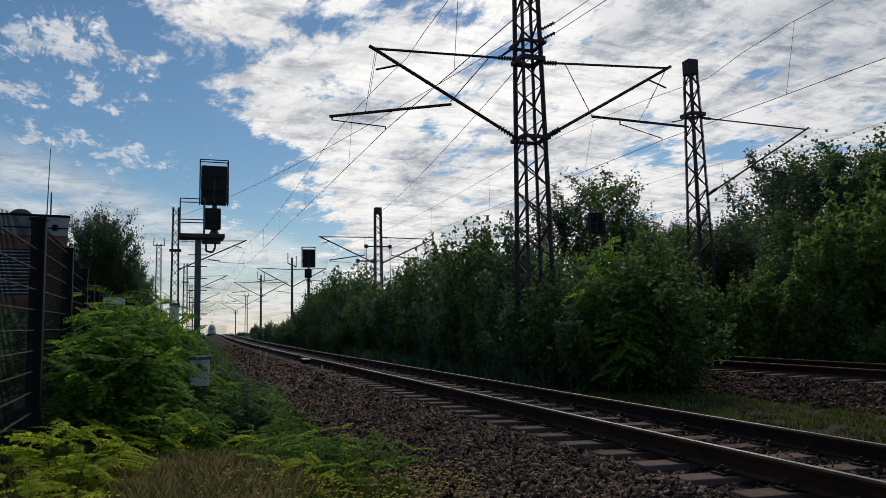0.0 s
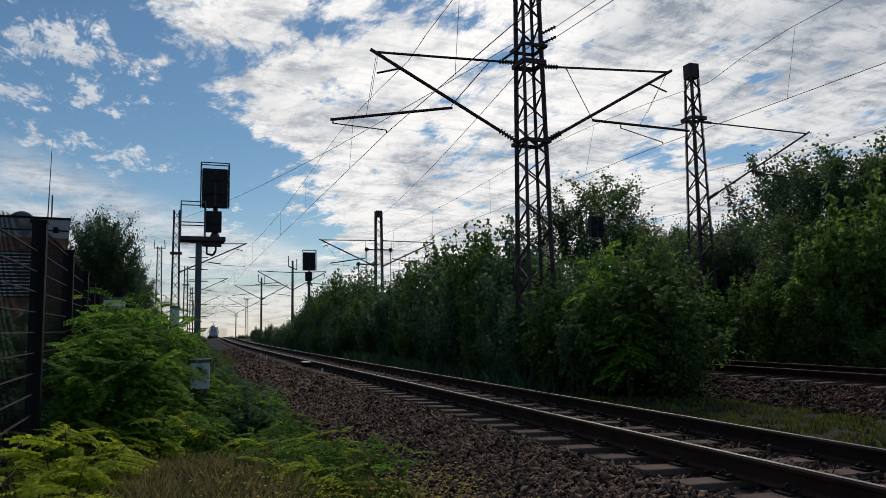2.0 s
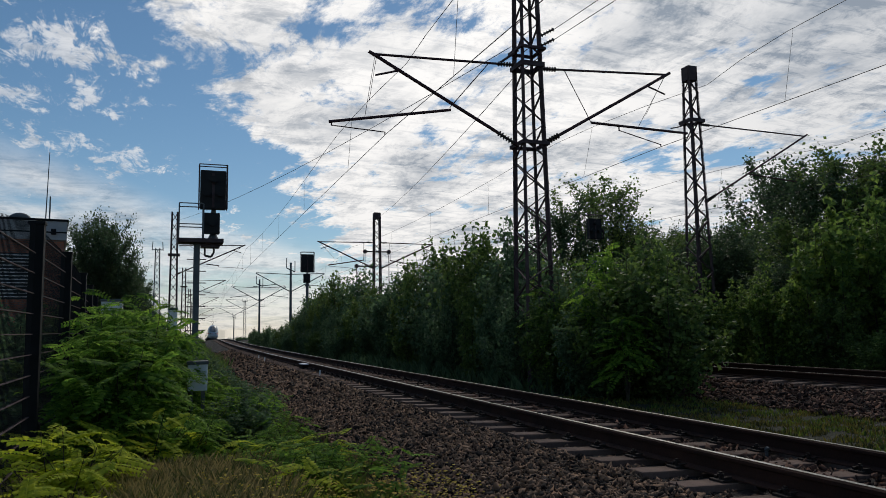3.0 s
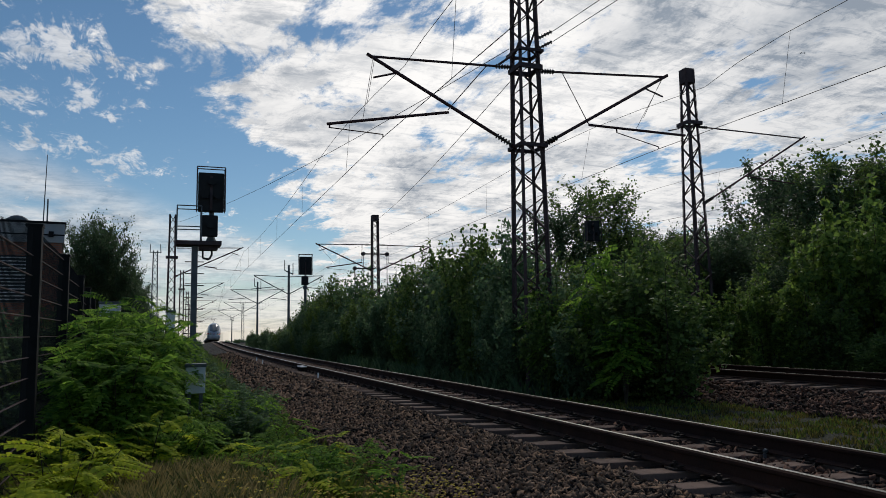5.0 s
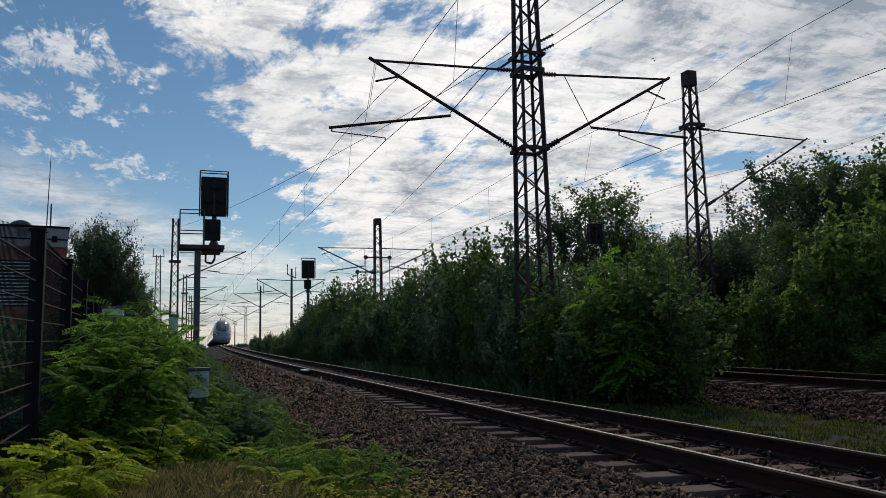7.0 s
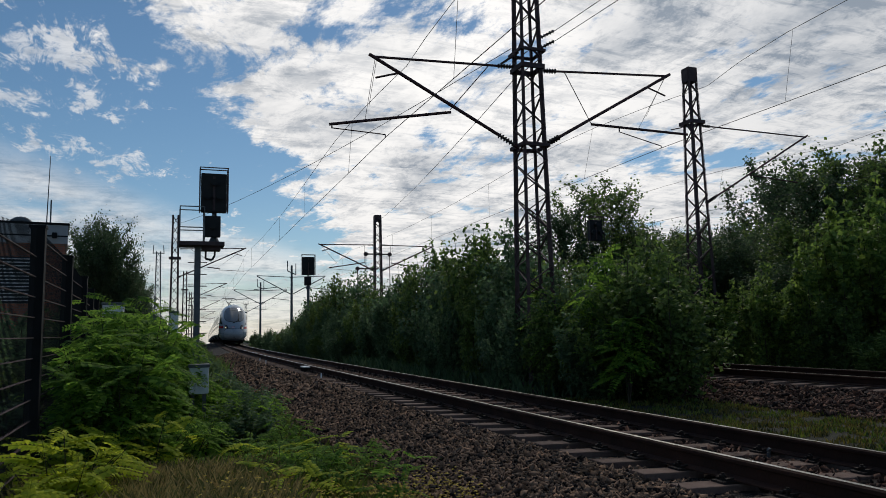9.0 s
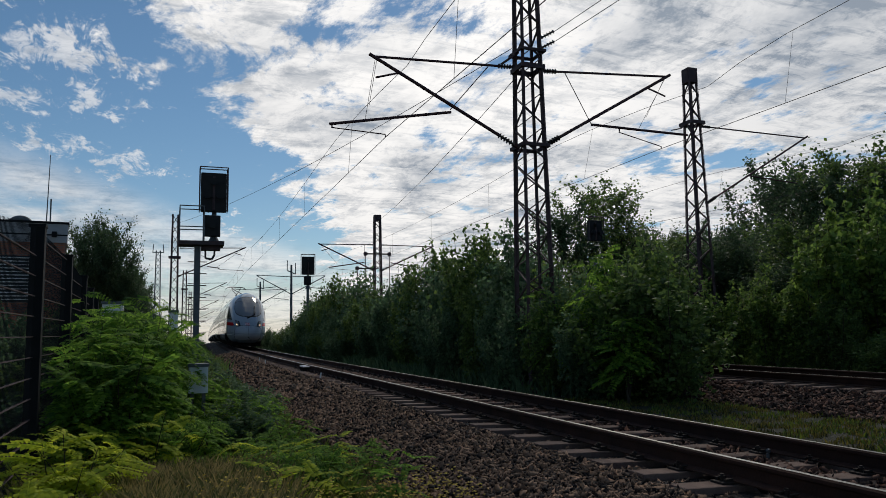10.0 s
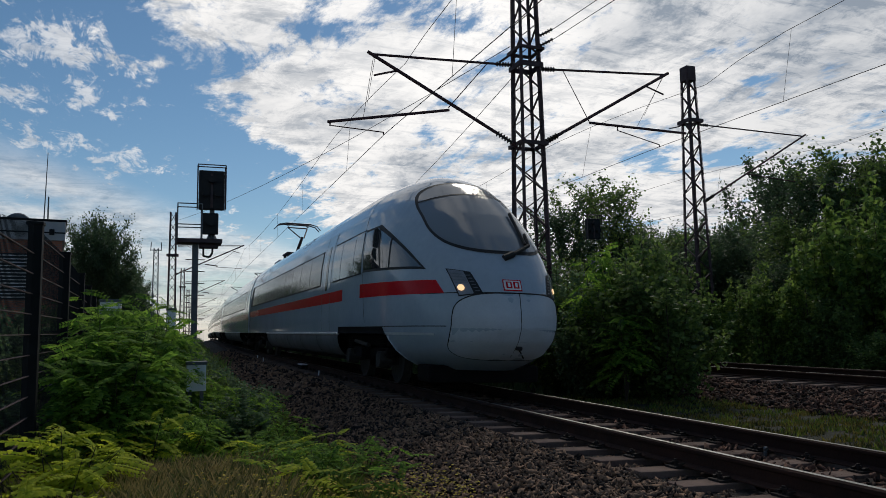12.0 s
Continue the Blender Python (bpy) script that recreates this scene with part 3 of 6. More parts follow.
def build_mast_west(s, first):
    """Masts on the west side of the near track, one bracket each."""
    p = at(s, -5.15, -0.5)
    a = line(s)[3]
    m = Matrix.Translation(p) @ Euler((0, 0, -a)).to_matrix().to_4x4()
    o = 0.5
    t = lattice_mast(m, 0.62, 0.42, 0.0, 10.45 if first else 9.6, "slender lattice steel mast with one bracket arm", 0.7, 0.10, 0.085)
    band(t, 6.75 + o, 0.27, 0.14, 0.12)
    cantilever(t, 1, 7.45 + o, 5.35 + o, (5.0, 7.55 + o), (3.2, 5.98 + o), (4.95, 5.76 + o), (2.6, 6.45 + o), 0.27, 0.045, (2.3, 6.1 + o))
    return t


def build_far_mast(x, y, top, label, wide=False, arms=True):
    t = thing("catenary_mast", label, "catenary mast", pose(x, y, -1.6), "catenary masts")
    o = 1.6
    bm = bmesh.new()
    if wide:
        for sx in (-1, 1):
            bar(bm, (sx * 0.30, 0, 0), (sx * 0.17, 0, top + o), 0.09, 0.09)
        for i in range(18):
            z0, z1 = (top + o) * i / 18, (top + o) * (i + 1) / 18
            for sg in (-1, 1):
                bar(bm, (-sg * (0.30 - 0.007 * i), 0, z0), (sg * (0.29 - 0.007 * i), 0, z1), 0.05, 0.04)
        rod(bm, (-0.45, 0, top + o - 0.15), (0.45, 0, top + o - 0.15), 0.04, n=6)
        for sx in (-1, 1):
            rod(bm, (sx * 0.45, 0, top + o - 0.2), (sx * 0.40, 0, top + o + 0.55), 0.035, n=6)
        part("lattice_pole", bm, M_GALV, t)
    else:
        part("pole", rodded((0, 0, 0), (0, 0, top + o), 0.17, 0.11, n=8), M_GALV, t)
        bm = bmesh.new()
        rod(bm, (-0.45, 0, top + o - 0.6), (-0.45, 0, top + o + 0.5), 0.05, n=6)
        rod(bm, (-0.45, 0, top + o - 0.6), (0.45, 0, top + o - 1.0), 0.06, n=6)
        rod(bm, (0.45, 0, top + o - 1.0), (0.45, 0, top + o + 0.2), 0.05, n=6)
        part("horn", bm, M_GALV, t)
    for sx in ((-1, 1) if arms else ()):
        bm = bmesh.new()
        rod(bm, (0, 0, 5.2 + o), (sx * 3.7, 0, 7.2 + o), 0.05, n=6)
        rod(bm, (0, 0, 7.1 + o), (sx * 3.7, 0, 7.25 + o), 0.04, n=6)
        rod(bm, (sx * 1.6, 0, 6.0 + o), (sx * 4.0, 0, 5.75 + o), 0.04, n=6)
        part("bracket_arm", bm, M_GALV, t)
    return t


def overhead_wire(lat, spans, label, group):
    """Contact and messenger wire with droppers. spans: (s, stagger, contact height, messenger height, messenger stagger)."""
    t = thing("overhead_line", label, "overhead line", group=group)
    c, g = [], []
    for (sa, ua, za, ma, va), (sb, ub, zb, mb, vb) in zip(spans, spans[1:]):
        n = 20
        for i in range(n + (1 if sb == spans[-1][0] else 0)):
            f = i / n
            s = sa + (sb - sa) * f
            c.append(at(sa, lat + ua, za).lerp(at(sb, lat + ub, zb), f))
            sag = 4 * f * (1 - f) * min(1.05, 0.00030 * (sb - sa) ** 2)
            e = ua + (ub - ua) * f + (va - ua) * max(0.0, 1 - f * 5) ** 2 + (vb - ub) * max(0.0, 1 - (1 - f) * 5) ** 2
            g.append(at(sa, lat + e, ma).lerp(at(sb, lat + e, mb), f) - Vector((0, 0, sag)))
    tube("contact_wire", c, 0.0085, M_WIRE, t)
    tube("messenger_wire", g, 0.0075, M_WIRE, t)
    for (sa, *_), (sb, *_) in zip(spans, spans[1:]):
        k = max(1, round((sb - sa - 8.4) / 7.5))
        for i in range(k + 1):
            s = sa + 4.2 + (sb - sa - 8.4) * i / k

            def on(pts, ss=s):
                yy = at(ss, lat).y
                for p, q in zip(pts, pts[1:]):
                    if p.y <= yy <= q.y:
                        return p.lerp(q, (yy - p.y) / (q.y - p.y))
                return None
            p, q = on(c), on(g)
            if p and q:
                tube("dropper", [p, q], 0.005, M_WIRE, t, 4)
    return t


# ---------------------------------------------------------------- signals, box, fence, building
def light_signal(m, label, w=0.72, h=1.15, post=5.0, platform=True, lower=True, ladder=True):
    t = thing("railway_signal", label, "railway signal", m, "railway signals")
    part("post", boxed(-0.085, -0.085, 0, 0.085, 0.085, post, bevel=0.01), M_GALV, t, "grey steel post")
    z = post + 0.90
    hx = 0.42 if platform else 0.0
    head = bmesh.new()
    box(head, hx - w / 2, -0.14, z, hx + w / 2, 0.06, z + h, bevel=0.03)
    hd = part("signal_head", head, M_BLACK, t, "black signal head with a hooded lamp")
    bm = bmesh.new()
    for sx in (-1, 1):
        rod(bm, (hx + sx * (w / 2 + 0.03), -0.22, z), (hx + sx * (w / 2 + 0.03), -0.22, z + h + 0.15), 0.016, n=6)
        rod(bm, (hx + sx * (w / 2 + 0.03), 0.10, z + h + 0.15), (hx + sx * (w / 2 + 0.03), -0.22, z + h + 0.15), 0.016, n=6)
        rod(bm, (hx + sx * (w / 2 + 0.03), 0.10, z), (hx + sx * (w / 2 + 0.03), 0.10, z + h + 0.15), 0.016, n=6)
    for yy in (-0.22, 0.10):
        rod(bm, (hx - w / 2 - 0.03, yy, z + h + 0.15), (hx + w / 2 + 0.03, yy, z + h + 0.15), 0.016, n=6)
    part("guard_frame", bm, M_MAST, hd)
    for k, (lx, lz) in enumerate(((0.0, 0.75), (-0.18, 0.4), (0.18, 0.4))):
        bm = rodded((hx + lx, -0.15, z + lz * h), (hx + lx, -0.30, z + lz * h), 0.085, 0.10, n=14)
        part("lamp_hood", bm, M_BLACK, hd)
    bm = bmesh.new()
    box(bm, hx - 0.035, -0.17, z + 0.05, hx + 0.035, -0.142, z + h - 0.1)
    part("centre_rib", bm, M_MAST, hd)
    if lower:
        bm = bmesh.new()
        box(bm, hx - 0.27, -0.12, z - 0.72, hx + 0.20, 0.06, z - 0.10, bevel=0.03)
        low = part("lower_head", bm, M_BLACK, t)
        part("bracket", rodded((hx + 0.03, 0.12, post + 0.1), (hx + 0.03, 0.12, z + 0.3), 0.07, n=10), M_GALV, t)
        part("lamp_hood", rodded((hx - 0.03, -0.13, z - 0.4), (hx - 0.03, -0.28, z - 0.4), 0.085, 0.10, n=12), M_BLACK, low)
        bm = bmesh.new()
        rod(bm, (hx + 0.03, 0.12, z - 0.95), (hx + 0.03, 0.12, z - 0.70), 0.20, 0.09, n=12)
        part("funnel", bm, M_GALV, t)
    if platform:
        bm = bmesh.new()
        box(bm, -0.52, -0.35, post - 0.10, 0.72, 0.35, post + 0.02, bevel=0.01)
        box(bm, 0.1, -0.2, post - 0.22, 0.62, 0.2, post - 0.101)
        pf = part("platform", bm, M_MAST, t, "dark steel service platform")
        for x in (-0.50, 0.16):
            for y in (-0.33, 0.33):
                part("railing_post", rodded((x, y, post), (x, y, post + 1.02), 0.018, n=6), M_GALV, pf)
        for zz in (post + 0.42, post + 1.02):
            for y in (-0.33, 0.33):
                part("railing_bar", rodded((-0.50, y, zz), (0.16, y, zz), 0.016, n=6), M_GALV, pf)
            part("railing_bar", rodded((-0.50, -0.33, zz), (-0.50, 0.33, zz), 0.016, n=6), M_GALV, pf)
        bm = bmesh.new()
        pts = [(0.22, 0, post - 0.22), (0.22, 0, post - 0.45), (0.40, 0, post - 0.48), (0.47, 0, post - 0.35), (0.47, 0, post - 0.2)]
        for p, q in zip(pts, pts[1:]):
            rod(bm, p, q, 0.03, n=6)
        part("cable_loop", bm, M_BLACK, pf)
    if ladder:
        k = 0.6
        while k < post - 0.3:
            for sx in (-1, 1):
                part("step", rodded((sx * 0.07, 0, k), (sx * 0.26, 0, k), 0.014, n=6), M_MAST, t)
            k += 0.34
    return t


def cabinet(m, w, d, h, label, legs=0.35):
    t = thing("control_box", label, "control box", m, "trackside boxes")
    part("body", boxed(-w / 2, -d / 2, legs, w / 2, d / 2, legs + h, bevel=0.012), M_BOX, t)
    part("lid", boxed(-w / 2 - 0.015, -d / 2 - 0.015, legs + h - 0.035, w / 2 + 0.015, d / 2 + 0.015, legs + h + 0.012, bevel=0.006), M_GALV, t)
    for sx in (-1, 1):
        part("leg", boxed(sx * w * 0.3 - 0.025, -0.025, 0, sx * w * 0.3 + 0.025, 0.025, legs), M_GALV, t)
    return t


def build_fence():
    t = thing("mesh_fence", "dark double-rod mesh fence with thick square posts", "fence")
    posts = [(3.2, -6.26, 1.90), (5.7, -6.29, 2.01), (8.2, -6.30, 2.21), (10.7, -6.33, 2.16), (13.2, -6.39, 2.07), (15.7, -6.51, 2.02), (18.2, -6.62, 1.95)]
    for y, x, z in posts:
        p = part("post", boxed(x - 0.05, y - 0.06, -0.6, x + 0.075, y + 0.06, z, bevel=0.006), M_FENCE, t)
        bm = boxed(x - 0.07, y - 0.075, z - 0.02, x + 0.085, y + 0.07, z + 0.012, bevel=0.004)
        part("post_cap", bm, M_FENCE, p)
    for (ya, xa, za), (yb, xb, zb) in zip(posts, posts[1:]):
        zz = -0.30
        top = min(za, zb) - 0.06
        while zz < top:
            bm = bmesh.new()
            for o in (-0.008, 0.008):
                bar(bm, (xa + o, ya + 0.05, zz), (xb + o, yb - 0.05, zz), 0.009, 0.009)
            part("cross_rod", bm, M_MAST, t)
            zz += 0.2
        bm = bmesh.new()
        n = 50
        for i in range(1, n):
            f = i / n
            x, y, z = xa + (xb - xa) * f, ya + 0.05 + (yb - ya - 0.1) * f, za + (zb - za) * f
            rod(bm, (x, y, -0.35), (x, y, z - 0.02), 0.0024, n=4)
        part("mesh_panel", bm, M_FENCE, t)
    return t


def build_building():
    t = thing("brick_building", "red brick building with a grey metal roof band", "building", pose(-8.72, 30.0, 0, 0, 0, 7.5))
    x1, y0 = 0.0, 0.0
    x0, y1, z0, z1 = -14.0, 12.0, -0.7, 4.52
    part("wall", boxed(x0, y0, z0, x1, y1, z1), M_BRICK, t, "red brick wall")
    part("roof_band", boxed(x0 - 0.1, y0 - 0.12, z1, x1 + 0.08, y1 + 0.1, 5.22, bevel=0.02), M_FASCIA, t)
    part("roof_edge", boxed(x0 - 0.14, y0 - 0.16, 5.22, x1 + 0.12, y1 + 0.14, 5.30, bevel=0.01), M_FENCE, t)
    part("roof_joint", boxed(x0 - 0.1, y0 - 0.135, 4.78, x1 + 0.085, y0 - 0.121, 4.83), M_FENCE, t)
    for x in (-2.4, -6.2):
        w = part("window", boxed(x - 1.3, y0 - 0.03, 2.35, x + 1.3, y0 + 0.02, 4.02), M_GLASS, t, "dark window behind pale sun louvres")
        for k in range(13):
            part("louvre", boxed(x - 1.3, y0 - 0.13, 2.42 + 0.125 * k, x + 1.3, y0 - 0.05, 2.455 + 0.125 * k), M_BOX, w)
        for dx in (-1.33, 1.27):
            part("frame", boxed(x + dx, y0 - 0.09, 2.3, x + dx + 0.06, y0 + 0.01, 4.06), M_FENCE, w)
    # roof vent duct
    pts = [Vector((-1.52 + 0.34 * math.cos(a), y0 + 1.5, 5.28 + 0.30 * math.sin(a))) for a in [math.pi * k / 12 for k in range(13)]]
    duct = tube("vent_duct", pts, 0.13, M_GALV, t, 12)
    duct["label"] = "curved grey vent pipe"
    part("antenna", rodded((-0.65, y0 + 0.6, 5.2), (-0.60, y0 + 0.6, 7.95), 0.022, 0.012, n=6), M_GALV, t)
    part("antenna", rodded((-0.52, y0 + 0.6, 5.2), (-0.52, y0 + 0.6, 6.25), 0.03, n=6), M_GALV, t)
    part("flood_lamp", boxed(-0.45, y0 - 0.3, 4.72, -0.28, y0 - 0.10, 4.92, bevel=0.02), M_FENCE, t)
    return t


# ---------------------------------------------------------------- foliage
def leaf_quads(C, size, rng, droop=0.25):
    """Small folded leaves at the points C: verts and faces."""
    n = len(C)
    d = rng.normal(size=(n, 3))
    d[:, 2] -= droop
    d /= np.linalg.norm(d, axis=1)[:, None]
    up = rng.normal(size=(n, 3)) * 0.6 + np.array([0, 0, 1.0])
    s = np.cross(d, up)
    s /= np.linalg.norm(s, axis=1)[:, None] + 1e-9
    nn = np.cross(s, d)
    L = size * rng.uniform(0.6, 1.25, n)[:, None]
    Wd = L * rng.uniform(0.32, 0.46, n)[:, None]
    a, b = C, C + d * L
    m = C + d * L * 0.42
    V = np.stack([a, m + s * Wd + nn * L * 0.08, b, m - s * Wd + nn * L * 0.08], 1).reshape(-1, 3)
    F = np.arange(n * 4).reshape(n, 4)
    return V, F


def mesh_from(name, V, F, material):
    me = bpy.data.meshes.new(name)
    n, k = F.shape
    me.vertices.add(len(V))
    me.vertices.foreach_set("co", V.astype(np.float32).ravel())
    me.loops.add(n * k)
    me.loops.foreach_set("vertex_index", F.astype(np.int32).ravel())
    me.polygons.add(n)
    me.polygons.foreach_set("loop_start", np.arange(0, n * k, k, dtype=np.int32))
    me.update(calc_edges=True)
    me.materials.append(material)
    return me


def ascending(rng, height, spread, n_limbs, r0, base):
    """A tall tree's trunk with many limbs that sweep outwards and then up, each set with upright twigs."""
    limbs = []
    trunk = [Vector((rng.normal(0, 0.012) * height, rng.normal(0, 0.012) * height, height * 0.93 * i / 7)) for i in range(8)]
    limbs.append((trunk, r0, r0 * 0.10))
    for k in range(n_limbs):
        f = base + (0.96 - base) * (k + rng.uniform(0, 0.9)) / n_limbs
        i = min(6, int(f * 7))
        p = trunk[i].lerp(trunk[i + 1], f * 7 - i)
        a = k * 2.4 + rng.uniform(-0.5, 0.5)
        reach = spread * (0.22 + 0.86 * math.sin(math.pi * (0.12 + 0.83 * f)) ** 0.8) * rng.uniform(0.65, 1.12)
        rise = reach * rng.uniform(0.55, 1.15)
        pts = [p + Vector((math.cos(a) * reach * g ** 0.85, math.sin(a) * reach * g ** 0.85, rise * g ** 1.35)) for g in (0, 0.33, 0.67, 1.0)]
        limbs.append((pts, r0 * 0.40 * (1.1 - f), 0.006))
        for j in range(6):
            g = 0.25 + 0.75 * (j + rng.uniform(0, 0.9)) / 6
            i2 = min(2, int(g * 3))
            o = pts[i2].lerp(pts[i2 + 1], min(1.0, g * 3 - i2))
            b = a + rng.uniform(-1.6, 1.6)
            q = spread * rng.uniform(0.16, 0.34)
            tip = o + Vector((math.cos(b) * q * 0.7, math.sin(b) * q * 0.7, q * rng.uniform(0.6, 1.5)))
            limbs.append(([o, o.lerp(tip, 0.5) + Vector((0, 0, -0.06 * q)), tip], r0 * 0.10, 0.004))
    return limbs


def clump_of_stems(rng, height, spread, n_stems, r0):
    """A shrub's many upright stems, each with short side twigs, of uneven height."""
    limbs = []
    for k in range(n_stems):
        a = k * 2.4 + rng.uniform(-0.5, 0.5)
        out = spread * math.sqrt((k + 0.3) / n_stems) * rng.uniform(0.75, 1.1)
        h = height * (1.0 - 0.42 * (out / spread) ** 2) * rng.uniform(0.72, 1.04)
        pts = [Vector((math.cos(a) * out * g ** 0.7 + rng.normal(0, 0.03), math.sin(a) * out * g ** 0.7 + rng.normal(0, 0.03), h * g))
               for g in (0, 0.2, 0.4, 0.6, 0.8, 1.0)]
        limbs.append((pts, r0 * rng.uniform(0.5, 1.0), 0.004))
        for j in range(9):
            f = 0.06 + 0.84 * (j + rng.uniform(0, 0.9)) / 9
            i = min(4, int(f * 5))
            p = pts[i].lerp(pts[i + 1], f * 5 - i)
            b = rng.uniform(0, 6.3)
            reach = spread * 0.46 * (1.1 - 0.75 * f) * rng.uniform(0.6, 1.2)
            limbs.append(([p + Vector((math.cos(b) * reach * g, math.sin(b) * reach * g, reach * 0.75 * g)) for g in (0, 0.5, 1.0)], r0 * 0.3, 0.003))
    return limbs


def limbs_mesh(name, limbs, n=4):
    V, F = [], []
    for pts, ra, rb in limbs:
        o = len(V)
        for i, p in enumerate(pts):
            d = (pts[min(i + 1, len(pts) - 1)] - pts[max(i - 1, 0)]).normalized()
            q = d.to_track_quat("Z", "Y")
            r = ra + (rb - ra) * i / (len(pts) - 1)
            for k in range(n):
                a = 2 * math.pi * k / n
                V.append(p + q @ Vector((r * math.cos(a), r * math.sin(a), 0)))
        for i in range(len(pts) - 1):
            for k in range(n):
                F.append((o + i * n + k, o + i * n + (k + 1) % n, o + (i + 1) * n + (k + 1) % n, o + (i + 1) * n + k))
    me = bpy.data.meshes.new(name)
    me.from_pydata(V, [], F)
    me.materials.append(M_BARK)
    return me


def leafy(name, label, category, group, seed, height, spread, n_limbs, leaves, leaf, material, r0=0.05, base=0.05, clump=0.35, low=0.0, stems=0):
    """A tree or shrub: tapered trunk and limbs, and a crown of leaves in clumps along the limbs."""
    rng = np.random.default_rng(seed)
    limbs = clump_of_stems(rng, height, spread, stems, r0) if stems else ascending(rng, height, spread, n_limbs, r0, base)
    t = thing(name, label, category, group=group)
    trunk = new("trunk", limbs_mesh("trunk", limbs))
    trunk.parent = t
    cs, ws = [], []
    for pts, ra, rb in limbs:
        for i in range(len(pts) - 1):
            for g in (0.2, 0.6, 1.0):
                p = pts[i].lerp(pts[i + 1], g)
                if p.z > low:
                    cs.append(p + Vector(rng.normal(0, 0.12 * clump, 3)))
                    ws.append((0.35 + (i + g) / len(pts) * (1 if len(pts) < 5 else (0.7 - (i + g) / len(pts)))) * clump)
    cs = np.array([tuple(c) for c in cs])
    ws = np.array(ws)
    pick = rng.integers(0, len(cs), leaves)
    P = rng.normal(size=(leaves, 3))
    P /= np.linalg.norm(P, axis=1)[:, None]
    P *= (rng.uniform(0, 1, leaves) ** 0.7)[:, None]
    P = cs[pick] + P * ws[pick][:, None] * np.array([1, 1, 1.15])
    P = P[P[:, 2] > low + 0.02]
    V, F = leaf_quads(P, leaf, rng)
    crown = new("crown", mesh_from("crown", V, F, material))
    crown.parent = t
    return t


PLACED = set()


def put(t, m):
    """The thing itself at m the first time, after that a copy of it at m."""
    if t.name not in PLACED:
        PLACED.add(t.name)
        t.matrix_basis = m
        return t
    k = t.matrix_basis.to_scale()
    return copy_thing(t, m @ Matrix.Diagonal((1 / k.x, 1 / k.y, 1 / k.z, 1)))


def frond_arrays(length, pairs, rng, bend):
    """One pinnate leaf along +x: leaflets in pairs on a drooping stalk."""
    V, F = [], []

    def axis(f):
        return np.array([length * f, 0, length * (0.25 * f - bend * f * f)])
    for i in range(pairs + 1):
        f = 0.16 + 0.84 * i / pairs
        c = axis(f)
        ll = length * 0.20 * (1 - 0.45 * abs(f - 0.5)) * rng.uniform(0.85, 1.1)
        for sy in ((-1, 1) if i < pairs else (0,)):
            d = np.array([0.35, sy, -0.18 + rng.normal(0, 0.1)]) if sy else np.array([1.0, 0, -0.3])
            d = d / np.linalg.norm(d)
            s = np.cross(d, (0, 0, 1.0))
            s /= np.linalg.norm(s)
            n = np.cross(s, d)
            o = len(V)
            w = ll * 0.29
            for g, ww, hh in ((0.02, 0, 0), (0.3, 1, 0.12), (0.7, 0.9, 0.1), (1.0, 0, -0.05), (0.7, -0.9, 0.1), (0.3, -1, 0.12)):
                V.append(c + d * ll * g + s * w * ww + n * ll * hh)
            F += [(o, o + 1, o + 5, o), (o + 1, o + 2, o + 4, o + 5), (o + 2, o + 3, o + 4, o + 2)]
    r = 0.006 * length
    o = len(V)
    for f in (0, 0.33, 0.66, 1.0):
        c = axis(f)
        V += [c + np.array([0, r, 0]), c + np.array([0, -r, 0]), c + np.array([0, 0, r * 1.5])]
    for i in range(3):
        for k in range(3):
            F.append((o + i * 3 + k, o + i * 3 + (k + 1) % 3, o + i * 3 + 3 + (k + 1) % 3, o + i * 3 + 3 + k))
    return np.array(V), F


def frond_shrub(label, seed, height, fronds, length, group="acacia shoots", lean_most=0.75, material=None):
    """A young acacia: several leaning shoots set with pinnate leaves, one mesh a shoot."""
    rng = np.random.default_rng(seed)
    t = thing("acacia_shrub", label, "shrub", group=group)
    shoots = max(3, fronds // 14)
    per = fronds // shoots
    foot = 0.40 if height > 1.5 else 0.18
    for k in range(shoots):
        a = k * 2.4 + rng.uniform(-0.5, 0.5)
        lean = rng.uniform(0.1, lean_most) * height
        hh = height * rng.uniform(0.6, 1.0)
        pts = [Vector((math.cos(a) * lean * f ** 1.4, math.sin(a) * lean * f ** 1.4, hh * f)) for f in (0, 0.25, 0.5, 0.75, 1.0)]
        st = new("stem", limbs_mesh("stem", [(pts, 0.006 * height + 0.003, 0.002)], 5))
        st.parent = t
        VV, FF = [], []
        o = 0
        for i in range(per):
            f = foot + (1 - foot) * (i + rng.uniform(0, 0.7)) / per
            j = min(3, int(f * 4))
            p = pts[j].lerp(pts[j + 1], min(1.0, f * 4 - j))
            V, F = frond_arrays(length * rng.uniform(0.6, 1.1) * (1.15 - 0.35 * f), int(rng.integers(8, 12)), rng, rng.uniform(0.15, 0.75))
            R = np.array(Euler((rng.normal(0, 0.30), rng.normal(0.10, 0.25), i * 2.4 + rng.uniform(-0.5, 0.5) + a)).to_matrix())
            VV.append(V @ R.T + np.array(p))
            FF += [tuple(q + o for q in f4) for f4 in F]
            o += len(V)
        V = np.concatenate(VV)
        faces = [f4[:3] if f4[3] == f4[0] else f4 for f4 in FF]
        me = bpy.data.meshes.new("leaves")
        me.from_pydata(V.tolist(), [], faces)
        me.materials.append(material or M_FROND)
        lv = new("leaves", me)
        lv.parent = t
    return t


